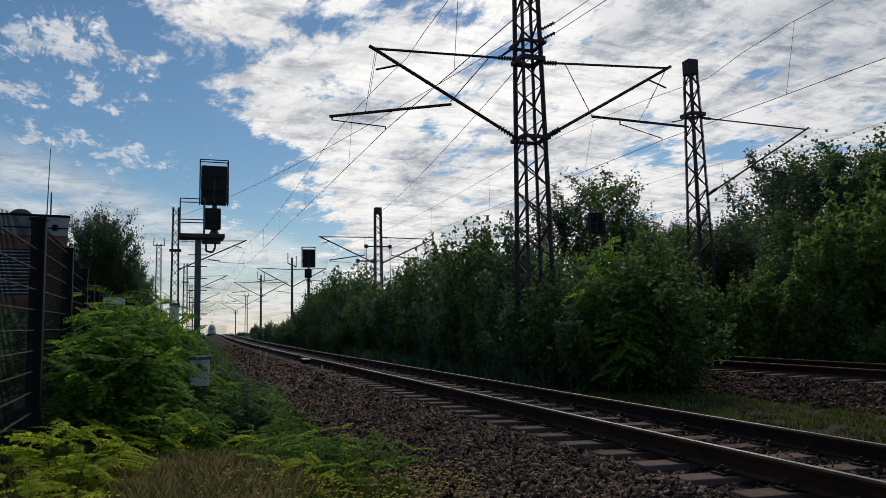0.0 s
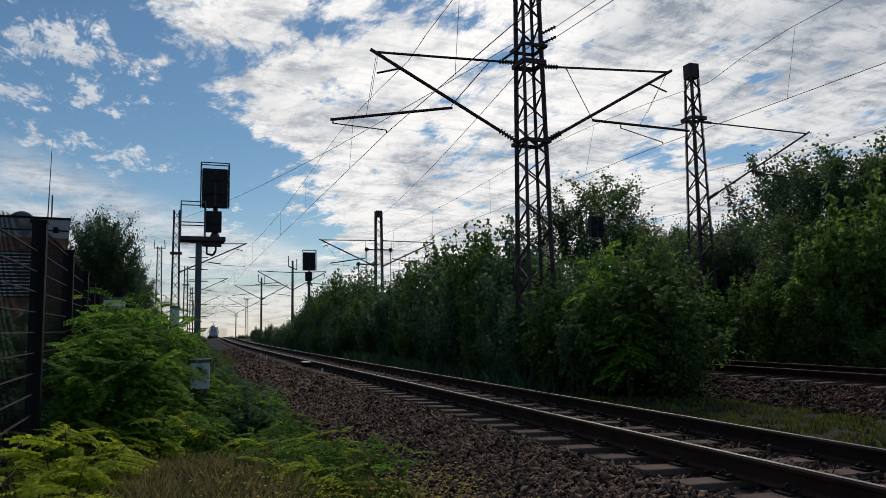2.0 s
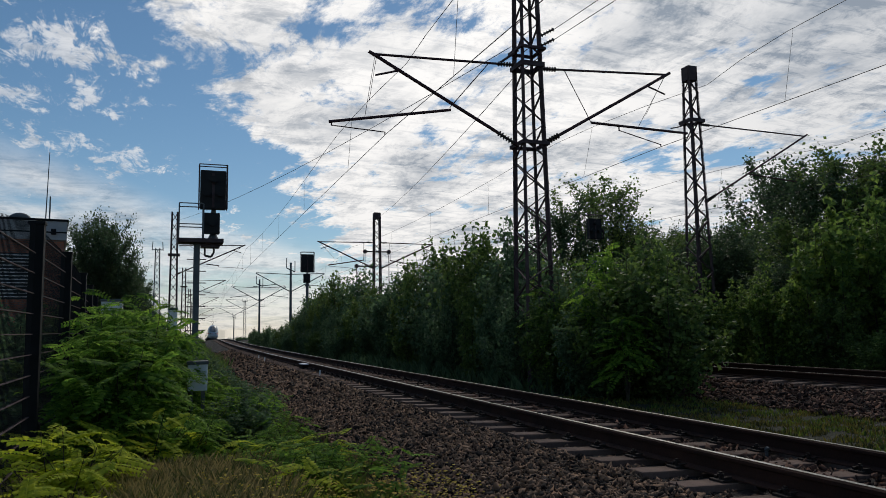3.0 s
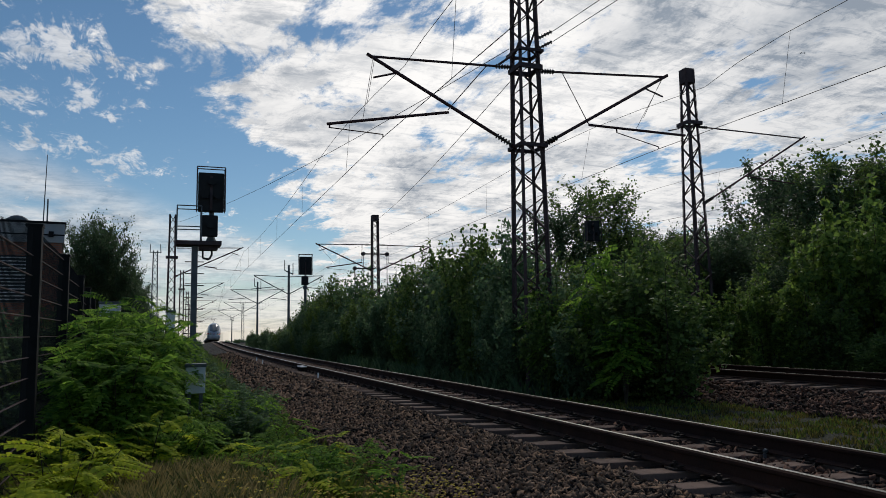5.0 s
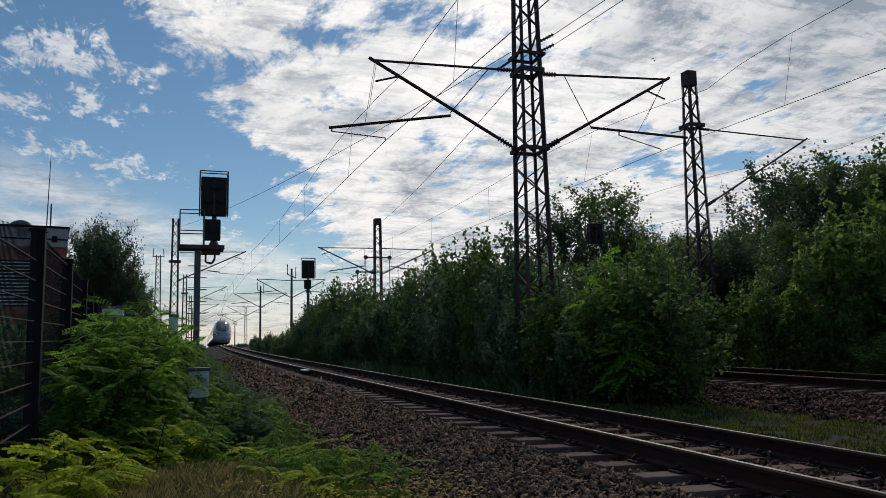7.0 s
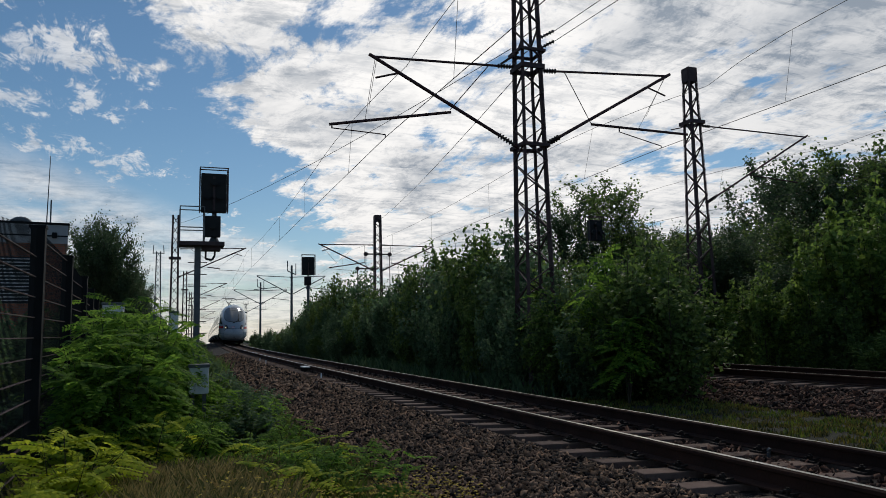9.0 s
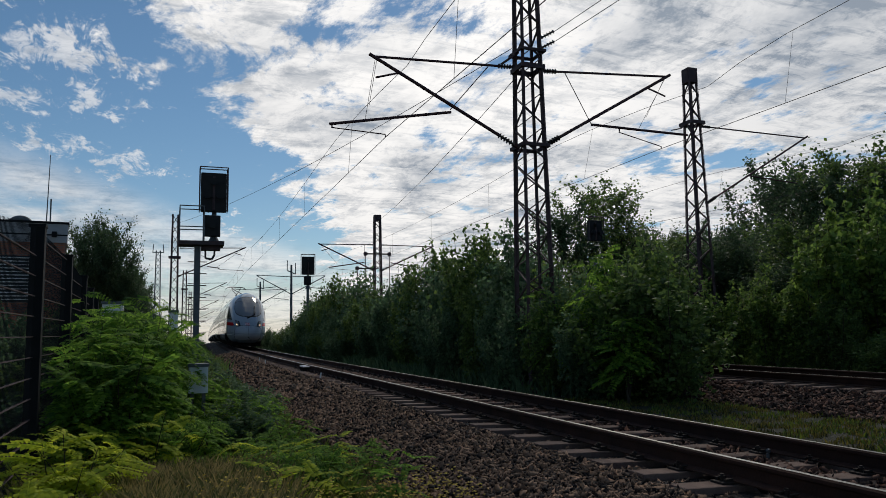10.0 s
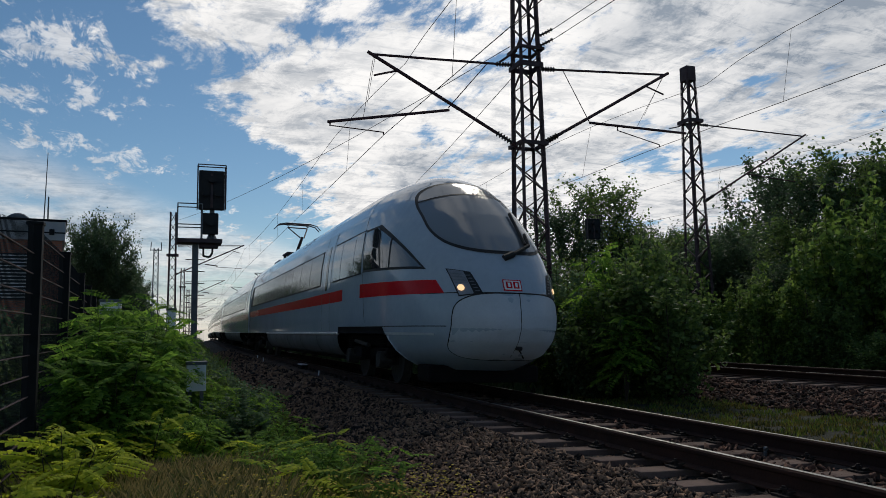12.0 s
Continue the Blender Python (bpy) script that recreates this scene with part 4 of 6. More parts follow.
# ---------------------------------------------------------------- the train
NOSE = 3.6
PW = 2.5
ROOF = 4.24
W_AT = [(0.38, 1.02), (0.5, 1.18), (0.65, 1.30), (0.90, 1.39), (1.3, 1.425), (2.1, 1.425), (2.6, 1.40), (3.0, 1.345), (3.4, 1.24),
        (3.7, 1.08), (3.92, 0.88), (4.08, 0.62), (4.18, 0.34), (4.24, 0.02)]
D_AT = [(0.38, 0.95), (0.5, 0.62), (0.65, 0.32), (0.85, 0.10), (1.05, 0.0), (1.25, 0.0), (1.55, 0.06), (1.9, 0.22), (2.25, 0.46), (2.6, 0.80), (3.0, 1.25),
        (3.4, 1.78), (3.7, 2.25), (3.92, 2.75), (4.08, 3.3), (4.18, 3.95), (4.24, 4.8)]


def interp(tab, z):
    return float(np.interp(z, [a for a, _ in tab], [b for _, b in tab]))


def nose_d(w, z):
    """Distance behind the foremost point, on the front, at height z and w to the side."""
    q = min(1.0, abs(w) / interp(W_AT, z))
    return interp(D_AT, z) + NOSE * (1 - (1 - q ** PW) ** (1 / PW))


def side_w(d, z):
    q = min(1.0, max(0.0, (d - interp(D_AT, z)) / NOSE))
    return interp(W_AT, z) * (1 - (1 - q) ** PW) ** (1 / PW)


def front_patch(name, parent, material, w0, w1, z0, z1, nw, nz, inside=None, lift=0.008, label=""):
    """A piece of skin laid on the nose. The nose points along -y; x is across."""
    V, F = [], []
    for i in range(nz + 1):
        for j in range(nw + 1):
            if inside:
                w, z = inside(j / nw, i / nz)
            else:
                w, z = w0 + (w1 - w0) * j / nw, z0 + (z1 - z0) * i / nz
            d = nose_d(w, z)
            e = 0.02
            nrm = Vector(((nose_d(w + e, z) - nose_d(w - e, z)) / (2 * e), -1.0, (nose_d(w, z + e) - nose_d(w, z - e)) / (2 * e)))
            nrm = nrm.normalized()
            p = Vector((w, d, z)) + nrm * lift
            V.append(p)
    for i in range(nz):
        for j in range(nw):
            F.append((i * (nw + 1) + j, i * (nw + 1) + j + 1, (i + 1) * (nw + 1) + j + 1, (i + 1) * (nw + 1) + j))
    return raw(name, V, F, material, parent, True, label)


def side_patch(name, parent, material, sx, poly, nd, nz, lift=0.006, body=None, label=""):
    """A piece of skin on the flank: poly gives (d, z) over the unit square."""
    V, F = [], []
    wf = body or side_w
    for i in range(nz + 1):
        for j in range(nd + 1):
            d, z = poly(j / nd, i / nz)
            V.append((sx * (wf(d, z) + lift), d, z))
    for i in range(nz):
        for j in range(nd):
            q = (i * (nd + 1) + j, i * (nd + 1) + j + 1, (i + 1) * (nd + 1) + j + 1, (i + 1) * (nd + 1) + j)
            F.append(q if sx < 0 else q[::-1])
    return raw(name, V, F, material, parent, True, label)


def quad(d0, d1, z0, z1):
    return lambda a, b: (d0 + (d1 - d0) * a, z0 + (z1 - z0) * b)


def corners(p00, p10, p11, p01):
    def f(a, b):
        x = (1 - b) * ((1 - a) * p00[0] + a * p10[0]) + b * ((1 - a) * p01[0] + a * p11[0])
        y = (1 - b) * ((1 - a) * p00[1] + a * p10[1]) + b * ((1 - a) * p01[1] + a * p11[1])
        return x, y
    return f


CAR = 25.9
FLOOR = 0.95


def plain_w(d, z):
    return interp(W_AT, z)


def bogie(t, d):
    """Frame with axle boxes, coil springs, dampers and a brake block; wheels with a flange as its parts."""
    bm = bmesh.new()
    for sx in (-1, 1):
        box(bm, sx * 1.05 - 0.08, d - 1.55, 0.50, sx * 1.05 + 0.08, d + 1.55, 0.68, bevel=0.04)
        box(bm, sx * 1.05 - 0.08, d - 0.5, 0.42, sx * 1.05 + 0.08, d + 0.5, 0.60, bevel=0.05)
    box(bm, -1.0, d - 0.35, 0.40, 1.0, d + 0.35, 0.70, bevel=0.03)
    b = part("bogie", bm, M_UNDER, t, "dark bogie frame")
    for sx in (-1, 1):
        for y in (-1.25, 1.25):
            part("axle_box", box(rodded((sx * 1.0, d + y, 0.46), (sx * 1.24, d + y, 0.46), 0.17, 0.15, n=16), sx * 1.12 - 0.10, d + y - 0.15, 0.42, sx * 1.12 + 0.10, d + y + 0.15, 0.62, bevel=0.03),
                 M_AXLE, b, "dusty grey axle box")
            bm = bmesh.new()
            for k in range(5):
                rod(bm, (sx * 1.12, d + y, 0.63 + 0.05 * k), (sx * 1.12, d + y, 0.655 + 0.05 * k), 0.10, n=12)
            part("spring", bm, M_UNDER, b)
        part("damper", rodded((sx * 1.24, d - 0.55, 0.72), (sx * 1.24, d + 0.55, 0.80), 0.045, 0.035, n=8), M_AXLE, b, "dusty grey damper")
        part("step_box", boxed(sx * 1.22 - 0.09, d - 0.25, 0.48, sx * 1.22 + 0.09, d + 0.22, 0.66, bevel=0.02), M_UNDER, b)
    for y in (-1.25, 1.25):
        for sx in (-1, 1):
            bm = rodded((sx * 0.71, d + y, 0.46), (sx * 0.84, d + y, 0.46), 0.45, n=28)
            rod(bm, (sx * 0.68, d + y, 0.46), (sx * 0.708, d + y, 0.46), 0.478, n=28)
            rod(bm, (sx * 0.60, d + y, 0.46), (sx * 0.98, d + y, 0.46), 0.10, n=10)
            part("wheel", bm, M_AXLE, b, "dark steel wheel")
    return b


SKIRT = [(1.385, 0.925), (1.39, 0.85), (1.375, 0.76), (1.34, 0.66), (1.28, 0.56), (1.19, 0.47), (1.08, 0.42), (1.07, 0.44)]


def underbody(t, d0, d1):
    bm = bmesh.new()
    d = d0
    k = 0
    while d < d1 - 0.5:
        n = min(d1, d + (2.6, 1.9, 3.3)[k % 3])
        box(bm, -1.04, d, 0.34, 1.04, n - 0.12, FLOOR - 0.04, bevel=0.05)
        d, k = n, k + 1
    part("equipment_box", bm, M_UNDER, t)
    for sx in (-1, 1):
        part("sill", boxed(min(sx * 1.36, sx * 1.425), d0, FLOOR - 0.03, max(sx * 1.36, sx * 1.425), d1, FLOOR + 0.025, bevel=0.01), M_STEP, t)
        n = max(1, round((d1 - d0) / 2.4))
        for k in range(n):
            a, b = d0 + (d1 - d0) * k / n + 0.012, d0 + (d1 - d0) * (k + 1) / n - 0.012
            V = [(sx * w, d, z) for d in (a, b) for w, z in SKIRT]
            m = len(SKIRT)
            raw("skirt_panel", V, [(i, i + 1, m + i + 1, m + i) for i in range(m - 1)], M_SKIRT, t, True, "grey lower skirt panel, shade put into its colour" if k == 0 else "")


def windows(t, first, last, pitch=1.6):
    d = first
    k = 0
    for sx in (-1, 1):
        side_patch("window_band", t, M_SEAM, sx, quad(first - 0.10, last + 0.10, 2.14, 3.06), 24, 10, 0.004, plain_w)
    while d + pitch * 0.9 < last:
        for sx in (-1, 1):
            side_patch("window", t, M_GLASS, sx, quad(d, d + pitch - 0.045, 2.18, 3.02), 2, 10, 0.009, plain_w)
        d += pitch
        k += 1


def door(t, d, w=0.95):
    for sx in (-1, 1):
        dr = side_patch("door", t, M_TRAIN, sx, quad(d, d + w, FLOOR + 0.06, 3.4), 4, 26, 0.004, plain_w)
        side_patch("door_window", dr, M_GLASS, sx, quad(d + 0.36, d + w - 0.36, 2.0, 3.1), 2, 10, 0.010, plain_w)
        for e in (d - 0.02, d + w):
            side_patch("door_seam", dr, M_SEAM, sx, quad(e, e + 0.022, FLOOR + 0.05, 3.42), 1, 26, 0.007, plain_w)


def roof_fit(t, spans):
    for d0, d1, h, w in spans:
        part("roof_unit", boxed(-w, d0, 4.1, w, d1, ROOF + h, bevel=0.05), M_HATCH, t)


def pantograph(t, d, top=5.70):
    b = part("pantograph", boxed(-0.55, d - 0.7, 4.30, 0.55, d + 0.7, 4.36), M_MAST, t, "raised dark pantograph")
    for sx in (-1, 1):
        for y in (-0.6, 0.6):
            part("foot_insulator", rodded((sx * 0.45, d + y, 4.10), (sx * 0.45, d + y, 4.32), 0.06, n=8), M_INS, b)
    part("lower_arm", rodded((0, d + 0.5, 4.36), (0, d - 0.95, 4.95), 0.075, 0.06, n=8), M_MAST, b)
    bm = bmesh.new()
    for sx in (-1, 1):
        rod(bm, (sx * 0.08, d - 0.95, 4.95), (sx * 0.42, d + 0.35, top - 0.16), 0.028, n=6)
    rod(bm, (-0.42, d + 0.35, top - 0.16), (0.42, d + 0.35, top - 0.16), 0.025, n=6)
    part("upper_arm", bm, M_MAST, b)
    bm = bmesh.new()
    for y in (0.15, 0.55):
        rod(bm, (-0.55, d + y, top), (0.55, d + y, top), 0.03, n=6)
        for sx in (-1, 1):
            rod(bm, (sx * 0.55, d + y, top), (sx * 0.82, d + y, top - 0.06), 0.024, n=6)
            rod(bm, (sx * 0.82, d + y, top - 0.06), (sx * 0.98, d + y, top - 0.24), 0.02, n=6)
    for sx in (-1, 1):
        rod(bm, (sx * 0.42, d + 0.1, top - 0.14), (sx * 0.42, d + 0.6, top - 0.02), 0.02, n=6)
    part("collector_head", bm, M_MAST, b)


def cab_glass(a, b, inset):
    """The cab's side window: a long pointed shape whose front edge bows forward."""
    d0 = 1.27 + 2.2 * b - 0.16 * math.sin(math.pi * b) + inset * 2.6
    d1 = 4.33 + 0.05 * b - inset
    z0 = 2.02 + 0.16 * a ** 0.8 + inset
    return d0 + (d1 - d0) * a, z0 + (3.06 - inset - z0) * b


def head_car():
    t = thing("train_car", "white high-speed train end car with a red side stripe", "train car", group="train cars")
    # skin in level slices, open underneath behind the nose apron
    zs = [FLOOR + (ROOF - FLOOR) * (1 - (1 - i / 44) ** 1.25) for i in range(45)]

    def slices(levels, back):
        V, F = [], []
        cols = None
        for z in levels:
            row = []
            for j in range(27):
                a = (math.pi / 2) * j / 26
                q = 1 - max(0.0, math.cos(a)) ** (2 / PW)
                w = interp(W_AT, z) * math.sin(a) ** (2 / PW)
                row.append((w, interp(D_AT, z) + NOSE * q))
            if back < 9:
                lim = back + (z - FLOOR) * 0.95
                row = [(w, d) if d < lim else (side_w(lim, z), lim) for w, d in row]
            else:
                row.append((interp(W_AT, z), back))
            full = [(-w, d) for w, d in reversed(row)] + row[1:]
            cols = len(full)
            V += [(w, d, z) for w, d in full]
        for i in range(len(levels) - 1):
            for j in range(cols - 1):
                F.append((i * cols + j, i * cols + j + 1, (i + 1) * cols + j + 1, (i + 1) * cols + j))
        return V, F, cols
    V, F, cols = slices(zs, CAR)
    n0 = len(zs)
    n = len(V)
    V += [V[i * cols] for i in range(n0)] + [V[i * cols + cols - 1] for i in reversed(range(n0))]
    F.append(tuple(range(n, n + 2 * n0)))
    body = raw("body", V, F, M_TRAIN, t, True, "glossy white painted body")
    V, F, _ = slices([0.38, 0.43, 0.5, 0.58, 0.66, 0.75, 0.85, FLOOR], 2.72)
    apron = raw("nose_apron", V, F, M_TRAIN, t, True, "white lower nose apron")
    part("plough", boxed(-1.0, 1.3, 0.16, 1.0, 2.0, 0.45, bevel=0.06), M_UNDER, t)
    underbody(t, 6.6, 19.3)
    bogie(t, 4.9)
    bogie(t, CAR - 4.0)
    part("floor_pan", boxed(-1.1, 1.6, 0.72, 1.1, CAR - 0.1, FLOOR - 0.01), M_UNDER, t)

    # windscreen with its black rim
    def screen(k, kz):
        def f(a, b):
            th, r = 2 * math.pi * a, b
            c, s = math.cos(th), math.sin(th)
            ex = 2 / 3.1
            w = k * r * math.copysign(abs(c) ** ex, c)
            zz = kz * r * math.copysign(abs(s) ** ex, s)
            w *= 1.0 - 0.04 * (zz / 0.75)
            return w, 3.02 + zz
        return f
    rim = front_patch("windscreen_rim", t, M_SEAM, 0, 0, 0, 0, 64, 12, screen(0.965, 0.775), 0.008)
    front_patch("windscreen", rim, M_SCREEN, 0, 0, 0, 0, 64, 12, screen(0.935, 0.725), 0.016, "large curved tinted windscreen")
    # edge of the tinted strip along the top of the screen
    front_patch("screen_band", rim, M_SEAM, 0, 0, 0, 0, 40, 1, lambda a, b: (-0.92 + 1.84 * a, 3.45 - 0.13 * (2 * a - 1) ** 2 + 0.022 * b), 0.024)
    # wiper
    def on(w, z, lift):
        return Vector((w, nose_d(w, z) - lift, z + lift * 0.4))
    bm = bmesh.new()
    rod(bm, on(-0.02, 2.20, 0.03), on(0.42, 2.40, 0.08), 0.034, n=6)
    rod(bm, on(0.42, 2.40, 0.08), on(0.46, 2.62, 0.08), 0.03, n=6)
    rod(bm, on(0.36, 2.42, 0.07), on(0.42, 3.05, 0.07), 0.028, n=6)
    rod(bm, on(-0.12, 2.17, 0.02), on(0.06, 2.24, 0.04), 0.055, n=8)
    part("wiper", bm, M_SEAM, t)
    # coupler hatch and its seams
    hatch = front_patch("coupler_hatch", t, M_HATCH, 0, 0, 0, 0, 44, 10, lambda a, b: (
        0.93 * b * math.copysign(abs(math.cos(2 * math.pi * a)) ** 0.5, math.cos(2 * math.pi * a)),
        1.08 + 0.52 * b * math.copysign(abs(math.sin(2 * math.pi * a)) ** 0.5, math.sin(2 * math.pi * a))), 0.006, "dusty grey-white coupler hatch")
    ring = [(0.93 * math.copysign(abs(math.cos(x)) ** 0.5, math.cos(x)), 1.08 + 0.52 * math.copysign(abs(math.sin(x)) ** 0.5, math.sin(x)))
            for x in [2 * math.pi * k / 72 for k in range(73)]]
    tube("hatch_seam", [on(w, z, 0.008) for w, z in ring], 0.010, M_SEAM, hatch)
    tube("hatch_seam", [on(0.0, 0.57 + 1.02 * k / 14, 0.008) for k in range(15)], 0.006, M_SEAM, hatch)
    tube("nose_seam", [on(-1.2 + 2.4 * k / 40, 1.605, 0.006) for k in range(41)], 0.007, M_SEAM, t)
    bm = bmesh.new()
    rod(bm, on(0.06, 0.74, 0.02), on(0.26, 0.58, 0.05), 0.014, n=6)
    rod(bm, on(0.0, 0.76, 0.01), on(0.10, 0.74, 0.04), 0.035, n=8)
    part("coupler_tail", bm, M_SEAM, hatch)
    # headlight clusters: a ribbed clear cover with the lamp low in it, and a dark louvred corner
    for sx in (-1, 1):
        f = corners((sx * 0.545, 1.585), (sx * 0.845, 1.545), (sx * 0.935, 2.010), (sx * 0.665, 1.935))
        cl = front_patch("headlight", t, M_SEAM, 0, 0, 0, 0, 8, 6, f, 0.008, "slanted headlight cluster")
        f2 = corners((sx * 0.665, 1.585), (sx * 0.832, 1.563), (sx * 0.918, 1.990), (sx * 0.745, 1.945))
        front_patch("lamp_cover", cl, M_COVER, 0, 0, 0, 0, 6, 5, f2, 0.014, "ribbed clear lamp cover")
        for k in range(8):
            z = 1.76 + 0.024 * k
            c0 = sx * (0.785 + 0.0095 * k)
            front_patch("cover_rib", cl, M_REFLECT, c0 - 0.075, c0 + 0.075, z, z + 0.008, 4, 1, None, 0.020)
        front_patch("lamp", cl, M_LAMP, 0, 0, 0, 0, 16, 3, lambda a, b: (sx * 0.80 + 0.040 * b * math.cos(2 * math.pi * a), 1.68 + 0.050 * b * math.sin(2 * math.pi * a)), 0.024, "glowing amber headlight")
        for k in range(6):
            z = 1.62 + 0.05 * k
            c0 = sx * (0.612 + 0.0175 * k)
            front_patch("louvre", cl, M_REFLECT, c0 - 0.028, c0 + 0.028, z, z + 0.016, 2, 1, None, 0.016)
    # badge: red frame round a white field with plain red bars
    badge = front_patch("badge", t, M_RED, -0.245, 0.065, 1.635, 1.815, 8, 4, None, 0.010, "small red and white badge")
    front_patch("badge_field", badge, M_LOGO_W, -0.228, 0.048, 1.652, 1.798, 8, 4, None, 0.015)
    for w0, w1 in ((-0.198, -0.102), (-0.078, 0.018)):
        front_patch("badge_bar", badge, M_RED, w0, w1, 1.672, 1.778, 2, 2, None, 0.020)
        front_patch("badge_gap", badge, M_LOGO_W, w0 + 0.028, w1 - 0.026, 1.690, 1.760, 2, 2, None, 0.024)
    # flank: stripe, cab window, seams, doors, windows
    for sx in (-1, 1):
        side_patch("stripe", t, M_RED, sx, corners((0.74, 1.60), (4.5, 1.67), (4.5, 1.95), (0.98, 1.83)), 24, 4)
        side_patch("stripe", t, M_RED, sx, quad(6.1, CAR - 0.2, 1.67, 1.93), 8, 4)
        rim = side_patch("cab_window_rim", t, M_SEAM, sx, lambda a, b: cab_glass(a, b, 0.0), 20, 14, 0.006)
        side_patch("cab_window", rim, M_CAB_GLASS, sx, lambda a, b: cab_glass(a, b, 0.05), 20, 14, 0.012)
        for p, q in (((3.06, 2.17), (3.46, 3.02)), ((2.57, 2.12), (2.70, 2.74))):
            side_patch("mullion", rim, M_SEAM, sx, corners(p, (p[0] + 0.06, p[1]), (q[0] + 0.06, q[1]), q), 1, 10, 0.016)
        side_patch("body_seam", t, M_SEAM, sx, corners((4.07, 1.16), (4.09, 1.16), (4.68, 3.75), (4.66, 3.75)), 1, 34, 0.006)
        side_patch("body_seam", t, M_SEAM, sx, quad(0.66, 4.07, 1.075, 1.09), 24, 1, 0.006)
        # bright strip: the apron ledge's highlight painted on the skin
        side_patch("nose_ledge_highlight", t, M_STEP, sx, quad(0.95, 2.7, 0.935, 0.975), 16, 2, 0.012)
        # dark patch on the uncut skin, paints the shade of the bogie opening
        side_patch("recess_shade_patch", t, M_UNDER, sx, corners((2.72, FLOOR), (6.55, FLOOR), (6.50, 1.10), (2.86, 1.08)), 16, 2, 0.005)
        side_patch("wheel_arch_lip", t, M_TRAIN, sx, quad(4.1, 6.5, 1.10, 1.165), 8, 3, 0.03)
        vest = side_patch("vestibule_window", t, M_CAB_GLASS, sx, corners((4.48, 2.19), (7.15, 2.19), (7.25, 3.04), (4.52, 3.06)), 8, 10, 0.008)
        for d in (5.2, 6.45):
            side_patch("mullion", vest, M_TRAIN, sx, quad(d, d + 0.035, 2.19, 3.04), 1, 8, 0.012)
        side_patch("window_line", vest, M_SEAM, sx, quad(4.4, 7.3, 2.155, 2.185), 8, 1, 0.010)
        side_patch("window_line", vest, M_SEAM, sx, quad(4.4, 7.3, 3.055, 3.08), 8, 1, 0.010)
    door(t, 7.46)
    windows(t, 8.75, CAR - 0.5)
    roof_fit(t, [(23.4, 25.0, 0.05, 0.5)])
    pantograph(t, 21.4)
    gangway(t)
    return t


def gangway(t):
    """Folded rubber bellows that follow the body's outline a little inside it."""
    zs = [0.95, 1.3, 2.1, 2.6, 3.0, 3.4, 3.7, 3.92, 4.08]
    V, F = [], []
    rings = 11
    for k in range(rings):
        q = 0.97 if k % 2 == 0 else 0.91
        V += [(-interp(W_AT, z) * q, CAR + 0.005 + 0.037 * k, z) for z in zs] + [(interp(W_AT, z) * q, CAR + 0.005 + 0.037 * k, z) for z in reversed(zs)]
    n = 2 * len(zs)
    for k in range(rings - 1):
        F += [(k * n + i, k * n + (i + 1) % n, (k + 1) * n + (i + 1) % n, (k + 1) * n + i) for i in range(n)]
    raw("gangway_bellows", V, F, M_UNDER, t, False, "black corridor bellows")


def middle_car():
    t = thing("train_car", "white high-speed train carriage with a red side stripe", "train car", group="train cars")
    zs = [FLOOR + (ROOF - FLOOR) * (1 - (1 - i / 24) ** 1.25) for i in range(25)]
    V, F = [], []
    for z in zs:
        w = interp(W_AT, z)
        V += [(-w, CAR, z), (-w, 0.06, z), (w, 0.06, z), (w, CAR, z)]
    for i in range(24):
        for j in (0, 2):
            F.append((i * 4 + j, i * 4 + (j + 1) % 4, i * 4 + 4 + (j + 1) % 4, i * 4 + 4 + j))
    for y in (0.06, CAR):
        n = len(V)
        V += [(-interp(W_AT, z), y, z) for z in zs] + [(interp(W_AT, z), y, z) for z in reversed(zs)]
        F.append(tuple(range(n, n + 50)))
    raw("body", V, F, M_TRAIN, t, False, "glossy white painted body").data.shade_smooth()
    underbody(t, 5.6, CAR - 5.8)
    bogie(t, 3.4)
    bogie(t, CAR - 3.4)
    part("floor_pan", boxed(-1.1, 0.3, 0.72, 1.1, CAR - 0.3, FLOOR - 0.01), M_UNDER, t)
    for sx in (-1, 1):
        side_patch("stripe", t, M_RED, sx, quad(0.3, CAR - 0.3, 1.60, 1.87), 4, 4, 0.006, plain_w)
    door(t, 0.9)
    windows(t, 2.4, CAR - 2.4)
    door(t, CAR - 1.9)
    gangway(t)
    return t


# ---------------------------------------------------------------- build the place
build_ground()
build_bed("ballast_near", 0.0, 0.0, -8, 230, "near-black ballast bed, shade between its stones put into the colour", cant=CANT)
build_bed("ballast_far", 7.95, 0.06, -8, 230, "near-black ballast bed under rust-brown stones, gap shade put into the colour")
build_track(0.0, 0.0, CANT, -7.2, 171.0, "railway track on concrete sleepers with rusty rails", 26)
build_track(7.95, 0.06, 0.0, -7.2, 110.0, "second railway track with rusty rails", 0)

build_mast_main()
build_mast_east()
build_mast_middle()
for i, s in enumerate((57.0, 97.0, 140.0, 185.0, 232.0)):
    build_mast_west(s, i == 0)
build_far_mast(7.37, 80.0, 8.4, "pale steel mast with two bracket arms")
build_far_mast(7.02, 106.0, 8.3, "pale steel mast with two bracket arms")
build_far_mast(9.2, 150.0, 7.0, "pale lattice mast with two bracket arms", True)
build_far_mast(11.6, 205.0, 5.4, "pale steel mast with two bracket arms")
build_far_mast(-6.05, 68.0, 8.4, "pale lattice mast with two bracket arms", True, False)

